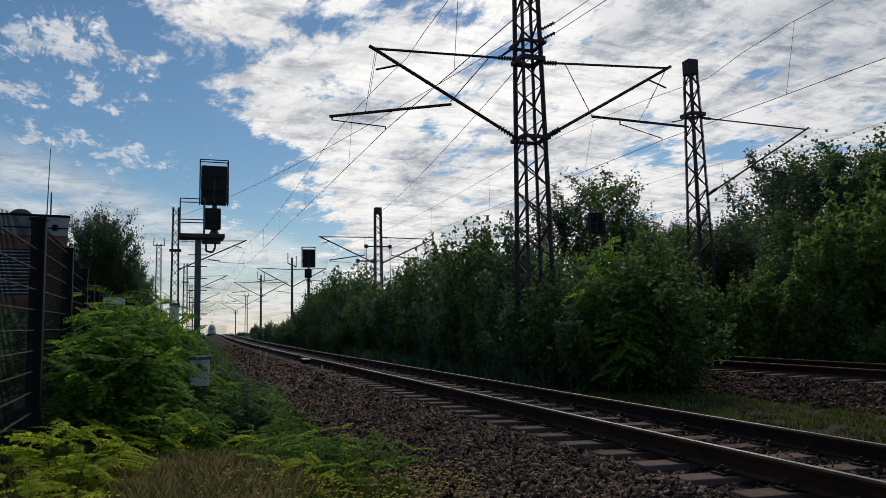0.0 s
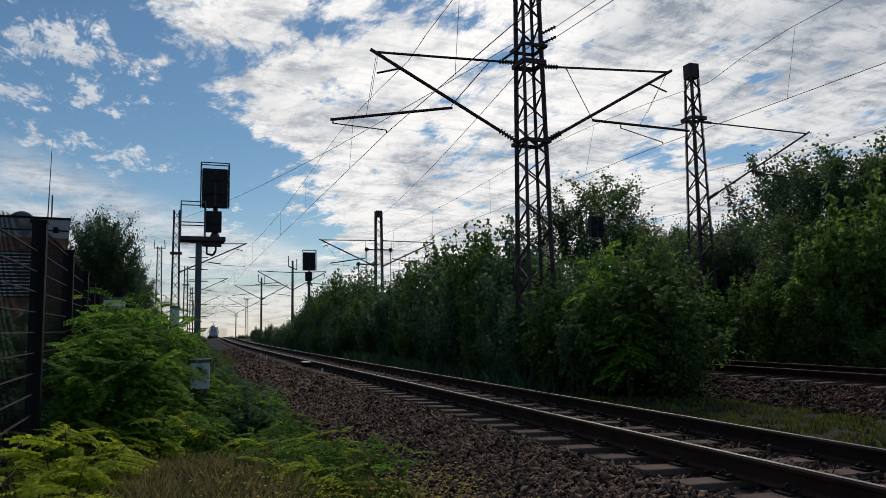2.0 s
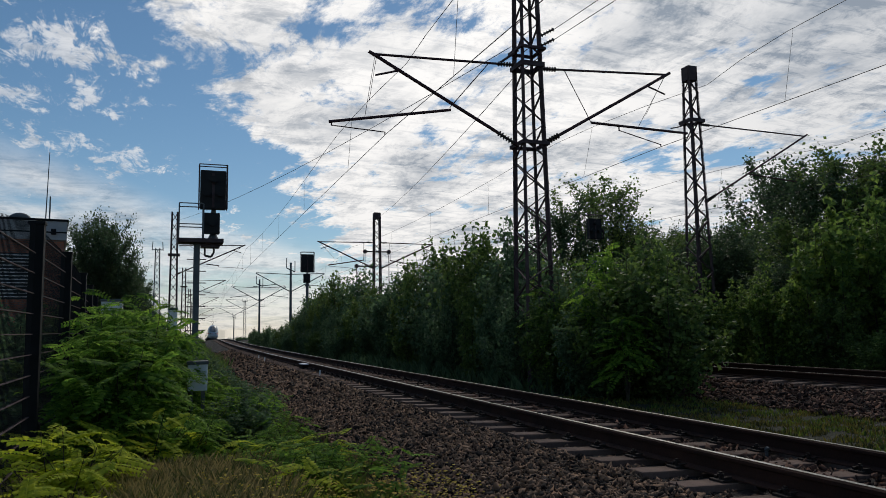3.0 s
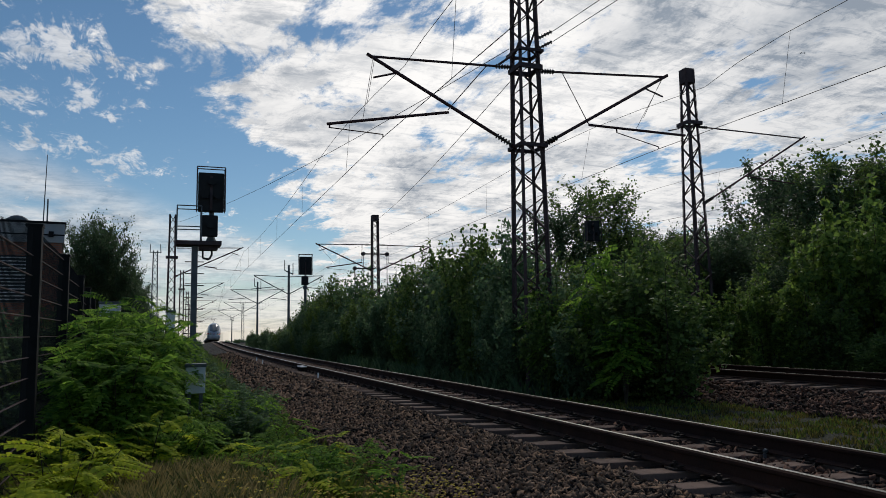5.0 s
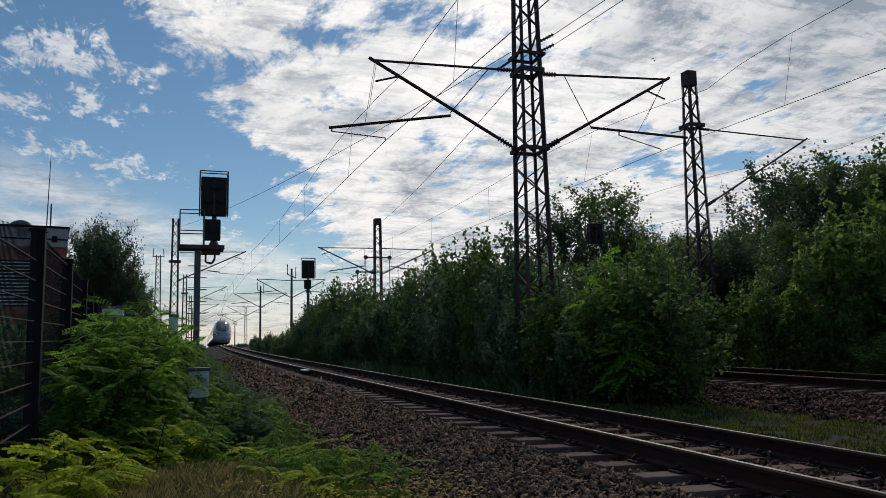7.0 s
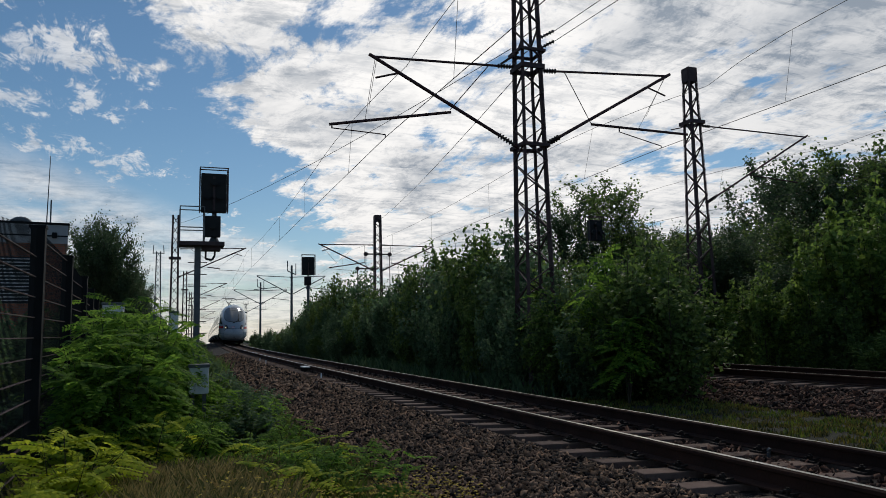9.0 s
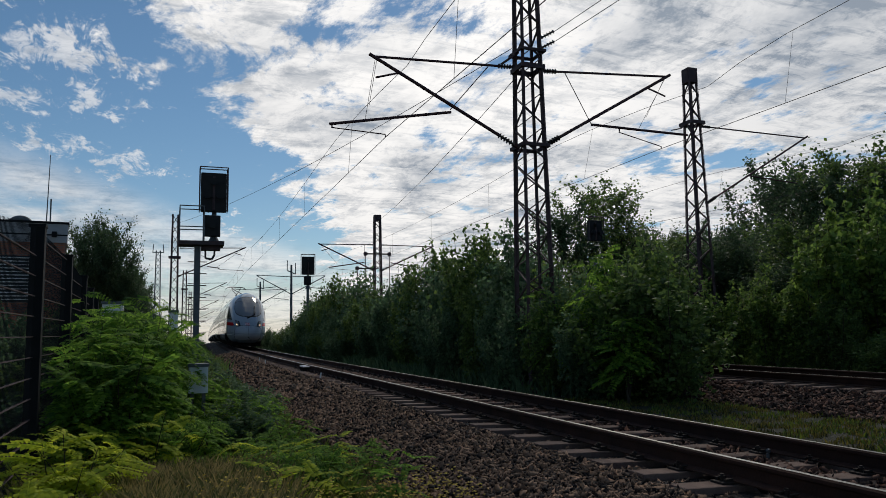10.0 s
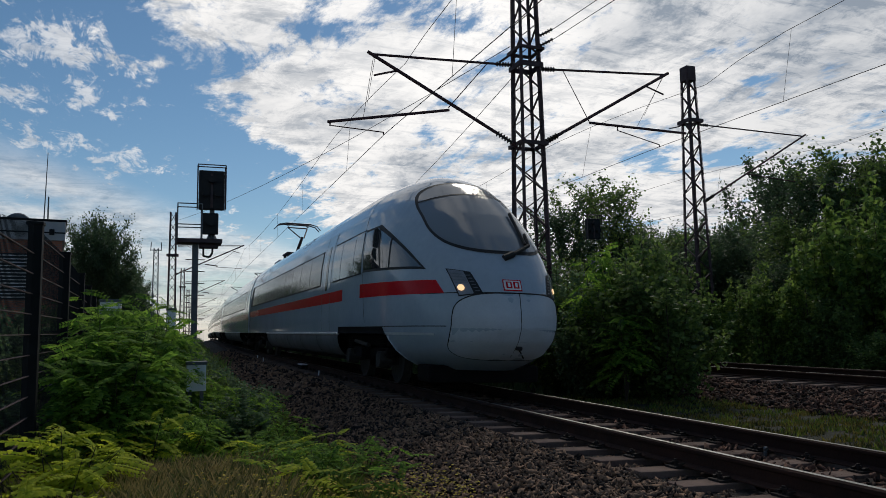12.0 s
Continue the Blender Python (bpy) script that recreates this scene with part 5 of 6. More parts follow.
overhead_wire(0.0, [(-24, 0.3, 5.64, 7.4, 0.2), (16.1, -0.35, 5.64, 7.42, 0.18), (57.0, 0.0, 5.76, 7.3, 0.0), (97.0, -0.2, 5.7, 7.2, 0.0), (140.0, 0.2, 5.7, 7.2, 0.0),
                    (185.0, -0.2, 5.7, 7.2, 0.0), (232.0, 0.2, 5.7, 7.2, 0.0)], "thin dark overhead wires of the near track", "overhead lines")
overhead_wire(7.95, [(-24, 0.3, 5.95, 7.8, 0.2), (16.1, -0.46, 5.92, 7.84, 1.22), (57.0, 0.3, 5.9, 7.6, 0.2), (106.0, -0.3, 5.8, 7.5, 0.0), (150.0, 0.3, 5.8, 7.5, 0.0)],
              "thin dark overhead wires of the second track", "overhead lines")
overhead_wire(16.8, [(-24, 0.3, 5.9, 7.6, 0.2), (20.0, 0.0, 5.9, 7.75, 1.9), (57.0, -3.2, 5.9, 7.6, -2.6), (106.0, -4.0, 5.8, 7.5, -4.0)],
              "thin dark overhead wires of the third track", "overhead lines")
feeder = thing("feeder_line", "pair of thin dark feeder wires", "feeder line", group="overhead lines")
tube("feeder_wire", [(4.08, 15.75, 8.40), (5.2, 0.0, 8.3), (6.3, -24, 9.0)], 0.009, M_WIRE, feeder)
tube("feeder_wire", [(4.08, 15.75, 8.67), (5.2, 0.0, 8.6), (6.3, -24, 9.3)], 0.009, M_WIRE, feeder)

tube("feeder_wire", [Vector((3.0, 16.1, 8.2)).lerp(Vector((-4.6, 57.0, 9.3)), k / 10) - Vector((0, 0, 2.0 * (k / 10) * (1 - k / 10))) for k in range(11)], 0.010, M_WIRE, feeder)
tube("feeder_wire", [Vector((3.1, 16.1, 7.45)).lerp(Vector((10.5, 57.0, 9.8)), k / 10) - Vector((0, 0, 1.2 * (k / 10) * (1 - k / 10))) for k in range(11)], 0.010, M_WIRE, feeder)
light_signal(pose(-4.32, 22.0, -0.5), "dark railway signal on a grey post with a platform", post=4.22)
light_signal(pose(3.84, 50.0, -0.5), "dark railway signal rising out of the bushes", 0.86, 1.25, 4.6, False, True, False)
light_signal(pose(12.5, 27.5, -0.3), "dark railway signal half hidden by trees", 0.66, 0.92, 4.25, False, False, False)
cabinet(pose(-4.64, 11.0, -0.5), 0.26, 0.24, 0.40, "pale grey trackside box on legs", 0.77)
cabinet(pose(-4.97, 14.0, -0.5), 0.15, 0.18, 0.62, "pale grey trackside box among leaves", 1.4)
cabinet(pose(-5.98, 14.2, -0.4), 0.34, 0.3, 0.75, "pale grey cabinet behind the shrubs", 1.33)
build_fence()
build_building()

# shrubs between the two tracks
BUSH = [leafy("bush", "dense green bush of upright leafy shoots beside the track", "bush", "bushes between the tracks", 11 + i, 3.4, 1.3, 0, 7000, 0.110,
              (M_LEAF, M_LEAF, M_LEAF_Y)[i], 0.022, clump=0.34, stems=(11, 14, 12)[i]) for i in range(3)]
LIGHT = leafy("bush", "low green bush far along the line", "bush", "far bushes", 19, 3.4, 1.5, 0, 2600, 0.17, M_LEAF, 0.03, clump=0.5, stems=9)
put(LIGHT, Matrix.LocRotScale(at(86, 5.4, -0.6), Euler((0, 0, 1)), (1.1, 1.1, 0.6)))
row = [(12.2, 4.3, 2.2), (13.2, 4.9, 2.9), (13.0, 4.0, 2.4), (14.4, 4.7, 2.9), (15.6, 4.0, 2.6), (17.2, 4.9, 2.8), (18.6, 4.3, 3.6), (20.0, 5.0, 4.2), (21.6, 4.2, 4.0),
       (23.2, 4.9, 4.5), (25.0, 4.2, 3.8), (27.2, 4.8, 4.7), (29.4, 4.2, 4.3), (31.6, 4.8, 4.0), (34.2, 4.4, 3.6), (37.0, 4.6, 3.5), (40.0, 4.9, 4.6), (43.4, 4.4, 4.4),
       (47.0, 4.8, 4.2), (51.0, 4.6, 4.3), (55.0, 4.8, 3.4), (59.5, 4.8, 2.9), (64.0, 5.0, 2.3), (70.0, 5.2, 2.0), (76.0, 5.4, 1.6)]
for i, (y, lat, h) in enumerate(row):
    p = at(y, lat, -0.5)
    k = (h + 0.5) / 3.4 * (1.08 if y > 39 else 0.98 if y > 24 else 1.12 if y > 17 else 1.06)
    wide = 1.05 / k if h < 3 else 1.25 / k
    m = Matrix.LocRotScale(p, Euler((0, 0, i * 1.9)), (k * max(0.85, min(1.3, wide)), k * max(0.85, min(1.3, wide)), k))
    put(BUSH[2 if y < 14 else i % 3], m)

for i, (y, lat, h) in enumerate(((13.6, 3.5, 1.9), (15.0, 3.3, 2.1), (16.4, 3.2, 2.3), (17.9, 3.3, 2.5), (19.6, 3.3, 2.7), (21.4, 3.3, 2.8), (23.4, 3.4, 3.0), (26.0, 3.4, 2.9), (29.0, 3.5, 2.8),
                              (32.5, 3.5, 2.7), (36.0, 3.6, 2.6), (39.5, 3.4, 2.6), (42.5, 3.5, 3.1), (45.5, 3.4, 3.3), (48.0, 3.3, 3.6), (49.2, 4.2, 4.1), (53.0, 3.6, 2.8))):
    put(BUSH[(0, 2, 1)[i % 3]], Matrix.LocRotScale(at(y, lat, -0.5), Euler((0, 0, i * 2.9)), (0.72, 0.72, (h + 0.5) / 3.4)))

# low growth that comes down to the near rail
low_rng = random.Random(12)
for i in range(22):
    sv = 36 + i * 2.6
    put(BUSH[i % 3], Matrix.LocRotScale(at(sv, low_rng.uniform(2.75, 3.2), -0.5), Euler((0, 0, i * 1.7)), (0.62, 0.62, low_rng.uniform(1.3, 2.2) / 3.4)))

# trees east of the second track
TREE = [leafy("tree", ("tall dark green tree beyond the tracks", "tall broad green tree beyond the tracks")[i], "tree", "trees beyond the tracks", 41 + i, 9.0, 2.3, 46, (13000, 11500)[i], 0.168,
              (M_LEAF_DEEP, M_LEAF_Y)[i], 0.13, 0.05, 0.52) for i in range(2)]
trees = [(17.2, 28.5, 5.8, 1), (15.4, 26.5, 4.8, 0), (13.6, 32.5, 7.6, 0), (16.6, 33.0, 9.3, 1), (18.2, 33.0, 7.0, 0), (12.6, 25.0, 3.0, 1), (14.4, 24.5, 3.6, 0), (16.8, 25.5, 4.6, 1), (20.0, 28.0, 6.1, 0), (23.0, 29.0, 6.6, 1), (22.0, 33.0, 7.0, 0), (19.4, 33.5, 6.4, 1),
         (16.0, 19.5, 5.0, 1), (17.9, 20.6, 7.3, 0), (19.8, 20.4, 8.3, 1), (21.8, 20.2, 8.4, 0), (20.4, 16.0, 6.0, 1), (22.6, 17.5, 7.2, 0), (25.5, 21.0, 8.2, 1),
         (13.4, 17.8, 3.2, 0), (15.4, 15.8, 3.6, 1), (17.6, 14.6, 4.0, 0), (16.6, 24.6, 4.9, 0), (18.4, 25.4, 5.5, 0), (17.4, 22.6, 4.5, 0), (26.0, 30.0, 10.3, 0), (30.0, 28.0, 9.0, 1)]
for i, (x, y, h, k) in enumerate(trees):
    s = (h + 0.4) / 9.8
    wide = s * (1.3 if h < 6 else 1.05)
    m = Matrix.LocRotScale((x, y, -0.4), Euler((0, 0, i * 2.3)), (wide, wide, s))
    put(TREE[k], m)
for i, (x, y, h) in enumerate(((-8.2, 40.0, 7.2), (-7.5, 39.0, 6.3), (-9.1, 41.5, 7.0), (-6.9, 38.0, 4.6))):
    s = (h + 0.4) / 9.6
    put(TREE[0], Matrix.LocRotScale((x, y, -0.4), Euler((0, 0, 1 + i * 2.3)), (s * 0.76, s * 0.76, s)))

# young poplars: upright plumes of light leaves, along both sides of the second track
PLUME = [leafy("young_poplar", "young poplar with upright shoots of light green leaves", "young tree", "young poplars", 61 + i, 4.6, 0.85, 0, 5200, 0.132,
               M_SHOOT, 0.03, clump=0.20, stems=(9, 11)[i]) for i in range(2)]
plumes = [(12.0, 14.5, 5.2), (12.9, 14.2, 5.0), (13.8, 14.9, 5.7), (14.8, 14.6, 5.4), (11.3, 14.9, 3.9), (12.6, 13.1, 3.6), (13.6, 13.0, 3.4), (10.9, 16.2, 3.2), (10.8, 17.5, 2.6), (11.0, 18.8, 2.9), (11.2, 15.4, 2.4),
          (4.5, 12.7, 2.7), (5.0, 13.3, 3.2), (5.5, 13.6, 3.1), (4.2, 13.4, 2.6), (5.6, 14.9, 3.4), (4.4, 17.2, 3.1), (4.6, 21.5, 4.7), (5.0, 27.0, 5.0), (5.2, 32.0, 4.6), (5.3, 41.0, 4.7), (5.4, 46.0, 4.6)]
for i, (x, y, h) in enumerate(plumes):
    k = (h + 0.5) / 4.6
    put(PLUME[i % 2], Matrix.LocRotScale((x, y, -0.5), Euler((0, 0, i * 2.1)), (max(0.75, k), max(0.75, k), k)))

# undergrowth: behind the second track, on the west bank, and far along the line
more = [(11.2, 14.2, 1.9, 2), (12.6, 15.4, 2.6, 0), (11.4, 16.6, 2.2, 2), (13.6, 13.6, 2.4, 2), (14.6, 14.6, 3.3, 0), (15.6, 12.8, 2.7, 2), (16.4, 13.6, 4.2, 2), (18.0, 13.4, 3.4, 0),
        (13.0, 18.4, 3.0, 2), (14.6, 17.4, 4.1, 2), (19.6, 14.6, 4.6, 2), (11.0, 19.0, 1.8, 0), (11.6, 23.5, 2.6, 0), (16.0, 15.8, 4.9, 2), (20.8, 13.6, 3.6, 0),
        (10.8, 12.4, 0.9, 2), (12.4, 12.6, 1.3, 0), (17.2, 11.8, 1.9, 2), (15.2, 11.6, 1.2, 2)]
for i, (x, y, h, k) in enumerate(more):
    q = (h + 0.35) / 3.4
    put(BUSH[k], Matrix.LocRotScale((x, y, -0.35), Euler((0, 0, i * 1.3)), (max(0.8, q), max(0.8, q), q)))
for i, (x, y, h) in enumerate(((-4.1, 10.6, 0.75), (-3.8, 12.0, 0.8), (-4.4, 13.0, 1.0), (-3.6, 13.8, 0.7), (-4.0, 15.4, 0.9), (-4.5, 17.0, 1.1), (-3.9, 18.6, 0.8))):
    put(BUSH[i % 3], Matrix.LocRotScale((x, y, -0.55), Euler((0, 0, i * 1.1)), (0.42, 0.42, (h + 0.1) / 3.4)))
for i, (sv, lat, h) in enumerate(((21, -3.9, 0.9), (24, -4.0, 1.1), (27, -3.8, 0.9), (30, -4.2, 1.2), (34, -3.9, 1.0), (38, -4.2, 1.2), (43, -4.0, 1.2), (49, -4.1, 1.1))):
    put(BUSH[i % 3], Matrix.LocRotScale(at(sv, lat, -0.55), Euler((0, 0, i * 1.9)), (0.5, 0.5, h / 3.4)))
for i, (x, y, h) in enumerate(((-8.6, 15.5, 2.3), (-9.6, 16.5, 2.5), (-10.6, 17.5, 2.7), (-8.9, 18.8, 2.5), (-8.2, 13.5, 1.5), (-7.6, 11.5, 1.2), (-7.3, 9.0, 0.9), (-8.0, 17.0, 1.8), (-7.7, 20.0, 2.0))):
    put(BUSH[i % 3], Matrix.LocRotScale((x, y, -0.5), Euler((0, 0, i * 2.2)), (0.8, 0.8, (h + 0.5) / 3.4)))
far_rng = random.Random(8)
for i in range(26):
    sv = 82 + i * 9.5
    h = far_rng.uniform(0.9, 1.9)
    p = at(sv, far_rng.uniform(4.6, 13.0), -0.6)
    put(LIGHT, Matrix.LocRotScale(p, Euler((0, 0, i * 1.7)), (1.1, 1.1, h / 3.4)))
for i in range(44):
    sv = 24 + i * 3.2
    h = far_rng.uniform(0.7, 1.3) if sv < 50 else far_rng.uniform(1.0, 1.7)
    p = at(sv, far_rng.uniform(-7.4, -4.2) if sv < 50 else far_rng.uniform(-9.0, -3.6), -0.55)
    put(BUSH[i % 3] if sv < 45 else LIGHT, Matrix.LocRotScale(p, Euler((0, 0, i * 2.7)), (0.75, 0.75, h / 3.4)))
# added row of hidden trees and bushes, darkens the train flank's reflections
for i in range(34):
    y = 45 + i * 5.2
    if y < 118:
        put(TREE[0], Matrix.LocRotScale((-9.6 + far_rng.uniform(-0.8, 0.6), y, -0.6), Euler((0, 0, i * 1.4)), (0.95, 0.95, far_rng.uniform(0.78, 0.92) * (1.0 if y > 72 else 0.8))))
        continue
    put(LIGHT, Matrix.LocRotScale((-10.0 + far_rng.uniform(-1.2, 0.8) + y * 0.012, y, -0.6), Euler((0, 0, i * 1.4)), (1.25, 1.25, (6.6 + far_rng.uniform(-0.5, 0.4)) / 3.4)))
for i in range(7):
    put(TREE[i % 2], Matrix.LocRotScale((-16.0 - 5 * i, 62.0 + 6 * (i % 3), -0.5), Euler((0, 0, i * 2.0)), (0.8, 0.8, 0.62)))

# shoots in front of the fence
TALL = [frond_shrub("tall acacia shrub with dense feathered leaves", 74 + i, 2.0, 120, 0.60, "acacia shrubs", 0.24) for i in range(2)]
for i, (x, y, h) in enumerate(((3.7, 13.6, 2.6), (4.6, 14.4, 3.1), (5.3, 15.6, 3.2), (3.5, 12.4, 1.5), (3.4, 15.0, 2.0))):
    put(TALL[i % 2], Matrix.LocRotScale((x, y, -0.5), Euler((0, 0, i * 1.4)), (1.1, 1.1, (h + 0.5) / 2.0)))
LOW = [frond_shrub("young acacia shoots with bright feathered leaves", 84 + i, 0.9, 36, 0.38, lean_most=0.6) for i in range(3)]
LOW_LIT = [frond_shrub("low acacia shoots with yellow-green feathered leaves", 94 + i, 0.9, 30, 0.50, lean_most=0.6, material=M_FROND_LIT) for i in range(2)]
rs = random.Random(5)
for i in range(26):
    y = rs.uniform(8.8, 12.4)
    x = rs.uniform(-5.9, -5.1 - (0.22 if y < 11 else 0))
    h = 2.2 - 0.4 * abs(x + 5.6) - (0.4 if y < 10 else 0) + rs.uniform(-0.25, 0.15)
    m = Matrix.LocRotScale((x, y, -0.52), Euler((0, 0, rs.uniform(0, 6.3))), (0.9, 0.9, h / 2.0))
    put(TALL[i % 2], m)
for i, (x, y, h) in enumerate(((-5.9, 13.0, 2.05), (-5.65, 12.8, 2.15), (-5.3, 12.9, 2.1), (-5.05, 12.4, 1.75), (-4.85, 11.6, 1.35))):
    put(TALL[i % 2], Matrix.LocRotScale((x, y, -0.52), Euler((0, 0, i * 1.7)), (0.9, 0.9, h / 2.0)))
spots = [(-4.55, 10.4, 0.5), (-4.78, 10.3, 0.5), (-4.36, 10.6, 0.5), (-4.62, 10.65, 0.5)] + [(rs.uniform(-5.7, -4.5), rs.uniform(8.2, 10.0), rs.uniform(0.60, 0.9)) for i in range(16)] + [(rs.uniform(-6.25, -5.6), rs.uniform(6.2, 8.6), rs.uniform(0.62, 0.92)) for i in range(8)]
spots += [(rs.uniform(-4.4, -3.35), rs.uniform(7.0, 9.8), rs.uniform(0.34, 0.56)) for i in range(20)]
spots += [(rs.uniform(-4.6, -3.4), rs.uniform(9.5, 20.0), rs.uniform(0.5, 0.85)) for i in range(18)]
spots += [(rs.uniform(-4.0, -2.9), rs.uniform(6.0, 8.0), rs.uniform(0.45, 0.7)) for i in range(9)]
spots += [(-5.95, 5.0, 0.62), (-5.9, 5.6, 0.75), (-5.75, 6.3, 0.7), (-6.1, 4.6, 0.6), (-5.55, 7.2, 0.66), (-3.9, 6.6, 0.42), (-3.6, 7.4, 0.45), (-3.8, 8.0, 0.5)]
spots += [(-4.78, 10.45, 0.86), (-4.55, 10.55, 0.84), (-4.1, 11.2, 0.85), (-3.9, 12.0, 0.8), (-4.25, 12.4, 0.95), (-3.75, 12.9, 0.75), (-4.05, 13.6, 0.9), (-3.7, 11.3, 0.6)]
spots += [(-5.25, 13.0, 1.7), (-5.0, 13.2, 1.45), (-4.75, 13.1, 1.3), (-4.55, 12.6, 1.2), (-5.5, 13.3, 1.95), (-4.4, 11.9, 0.9)]
spots += [(rs.uniform(-6.0, -4.2), rs.uniform(13.0, 26.0), rs.uniform(0.9, 1.5)) for i in range(14)]
for i, (x, y, h) in enumerate(spots):
    # nothing tall stands before the pale box
    if y < 11.0 and abs(x + 5.04 - 0.037 * y) < 0.5:
        h = min(h, 0.86)
    k = max(0.75, min(1.0, h / 0.9))
    m = Matrix.LocRotScale((x, y, -0.52), Euler((0, 0, rs.uniform(0, 6.3))), (k, k, h / 0.9))
    put(LOW_LIT[i % 2] if x < -4.9 and y < 8.2 or (i % 5 == 0 and y < 9) else LOW[i % 3], m)


def grass(name, label, n, area, hmin, hmax, material, seed, width=0.006, sparse=-0.25, patch=1.3):
    rng = np.random.default_rng(seed)
    P = np.stack([rng.uniform(area[0], area[1], n), rng.uniform(area[2], area[3], n)], 1)
    keep = np.array([noise.noise(Vector((p[0] * patch, p[1] * patch, seed))) > sparse for p in P])
    P = P[keep]
    n = len(P)
    z = np.array([at(p[1], p[0]).z + ground_height(p[0], p[1]) for p in P]) - 0.02
    B = np.array([tuple(at(p[1], p[0])) for p in P])
    B[:, 2] = z
    h = rng.uniform(hmin, hmax, n)[:, None]
    a = rng.uniform(0, 2 * math.pi, n)
    side = np.stack([np.cos(a), np.sin(a), np.zeros(n)], 1) * width
    lean = rng.normal(0, 0.28, (n, 3)) * h
    lean[:, 2] = 0
    up = np.array([0, 0, 1.0])
    V = np.stack([B - side, B + side, B + up * h * 0.6 + lean * 0.4 + side * 0.7, B + up * h + lean, ], 1).reshape(-1, 3)
    F = np.arange(n * 4).reshape(n, 4)
    ob = new(name, mesh_from(name, V, F, material))
    return tagged(ob, label, "grass", kind="stuff")


grass("grass", "dry brown and green grass tufts", 52000, (-6.2, -4.0, 2.5, 8.0), 0.12, 0.42, M_GRASS, 3, 0.0022)
grass("green_grass", "thin green grass among the dry tufts", 42000, (-6.2, -3.4, 3.0, 8.6), 0.10, 0.36, M_GRASS_G, 14, 0.0022, 0.0, 2.0)
grass("short_grass", "short dry grass at the foot of the ballast", 24000, (-4.2, -2.95, 3.0, 8.5), 0.05, 0.22, M_GRASS, 13, 0.0022)
grass("grass_strip", "low green grass between the tracks", 34000, (2.7, 5.8, 2.0, 14.0), 0.02, 0.10, M_GRASS_Y, 4, 0.012, -0.02, 2.6)

grass("weed_strip", "low leafy weeds between the tracks", 16000, (2.7, 5.8, 2.0, 14.0), 0.02, 0.11, M_GRASS_G, 15, 0.014, 0.02, 2.2)
grass("undergrowth", "dark green grass and weeds under the bushes", 20000, (2.6, 6.0, 14.0, 95.0), 0.15, 0.55, M_LEAF, 5, 0.022)
grass("bank_grass", "green grass along the foot of the ballast", 14000, (-6.0, -3.0, 8.0, 34.0), 0.08, 0.28, M_GRASS_G, 6, 0.008)
grass("far_bank_grass", "green weeds along the far foot of the ballast", 16000, (-6.5, -2.7, 30.0, 130.0), 0.15, 0.6, M_LEAF_Y, 16, 0.025)
grass("verge_grass", "dark green weeds beyond the second track", 12000, (10.6, 19.0, 4.0, 24.0), 0.15, 0.6, M_LEAF_Y, 7, 0.02)


def flowers():
    rng = np.random.default_rng(9)
    V, F = [], []
    for i in range(1500):
        x, y = (rng.uniform(-4.9, -2.9), rng.uniform(3.6, 6.6)) if i % 3 else (rng.uniform(-3.5, -2.7), rng.uniform(4.2, 6.2))
        z = ground_height(x, y) + rng.uniform(0.22, 0.45)
        o = len(V)
        r = rng.uniform(0.007, 0.015)
        V.append((x, y, z + r * 0.5))
        for k in range(6):
            a = k * math.pi / 3
            V.append((x + r * math.cos(a), y + r * math.sin(a), z + rng.normal(0, 0.003)))
        for k in range(6):
            F.append((o, o + 1 + k, o + 1 + (k + 1) % 6))
    tagged(raw("yellow_flowers", V, F, M_FLOWER), "tiny yellow wild flowers in the grass", "flowers", kind="stuff")


flowers()


def stones(name, label, lat0, lat1, s0, s1, n, size, material, lat, dz, seed):
    rng = np.random.default_rng(seed)
    base = np.array([(-1, -1, -1), (1, -1, -1), (1, 1, -1), (-1, 1, -1), (-1, -1, 1), (1, -1, 1), (1, 1, 1), (-1, 1, 1)], float) * 0.5
    faces = np.array([(0, 3, 2, 1), (4, 5, 6, 7), (0, 1, 5, 4), (1, 2, 6, 5), (2, 3, 7, 6), (3, 0, 4, 7)])
    u = rng.uniform(lat0, lat1, n)
    s = s0 + (s1 - s0) * rng.uniform(0, 1, n) ** 1.5
    C = np.empty((n, 3))
    for i in range(n):
        p = at(s[i], lat + u[i], dz)
        C[i] = (p.x, p.y, p.z - (CANT * max(-1.4, min(1.4, u[i])) if lat == 0 else 0) + bed_height(u[i]) + rng.uniform(-0.02, 0.035) - (-0.012 if abs(u[i]) < 0.68 else 0.05 if abs(u[i]) < 1.36 else 0))
    sc = size * rng.uniform(0.55, 1.35, (n, 1, 1)) * rng.uniform(0.5, 1.3, (n, 1, 3)) * np.array([1.35, 0.95, 0.5])
    jit = base[None] + rng.normal(0, 0.22, (n, 8, 3))
    ang = rng.normal(size=(n, 4)) * np.array([0.6, 0.35, 0.35, 1.0])
    ang /= np.linalg.norm(ang, axis=1)[:, None]
    w, x, y, z = ang.T
    R = np.stack([1 - 2 * (y * y + z * z), 2 * (x * y - z * w), 2 * (x * z + y * w), 2 * (x * y + z * w), 1 - 2 * (x * x + z * z), 2 * (y * z - x * w),
                  2 * (x * z - y * w), 2 * (y * z + x * w), 1 - 2 * (x * x + y * y)], 1).reshape(n, 3, 3)
    V = np.einsum("nij,nkj->nki", R, jit * sc) + C[:, None]
    F = (faces[None] + (np.arange(n) * 8)[:, None, None]).reshape(-1, 4)
    ob = new(name, mesh_from(name, V.reshape(-1, 3), F, material))
    return tagged(ob, label, "ballast stones", kind="stuff")


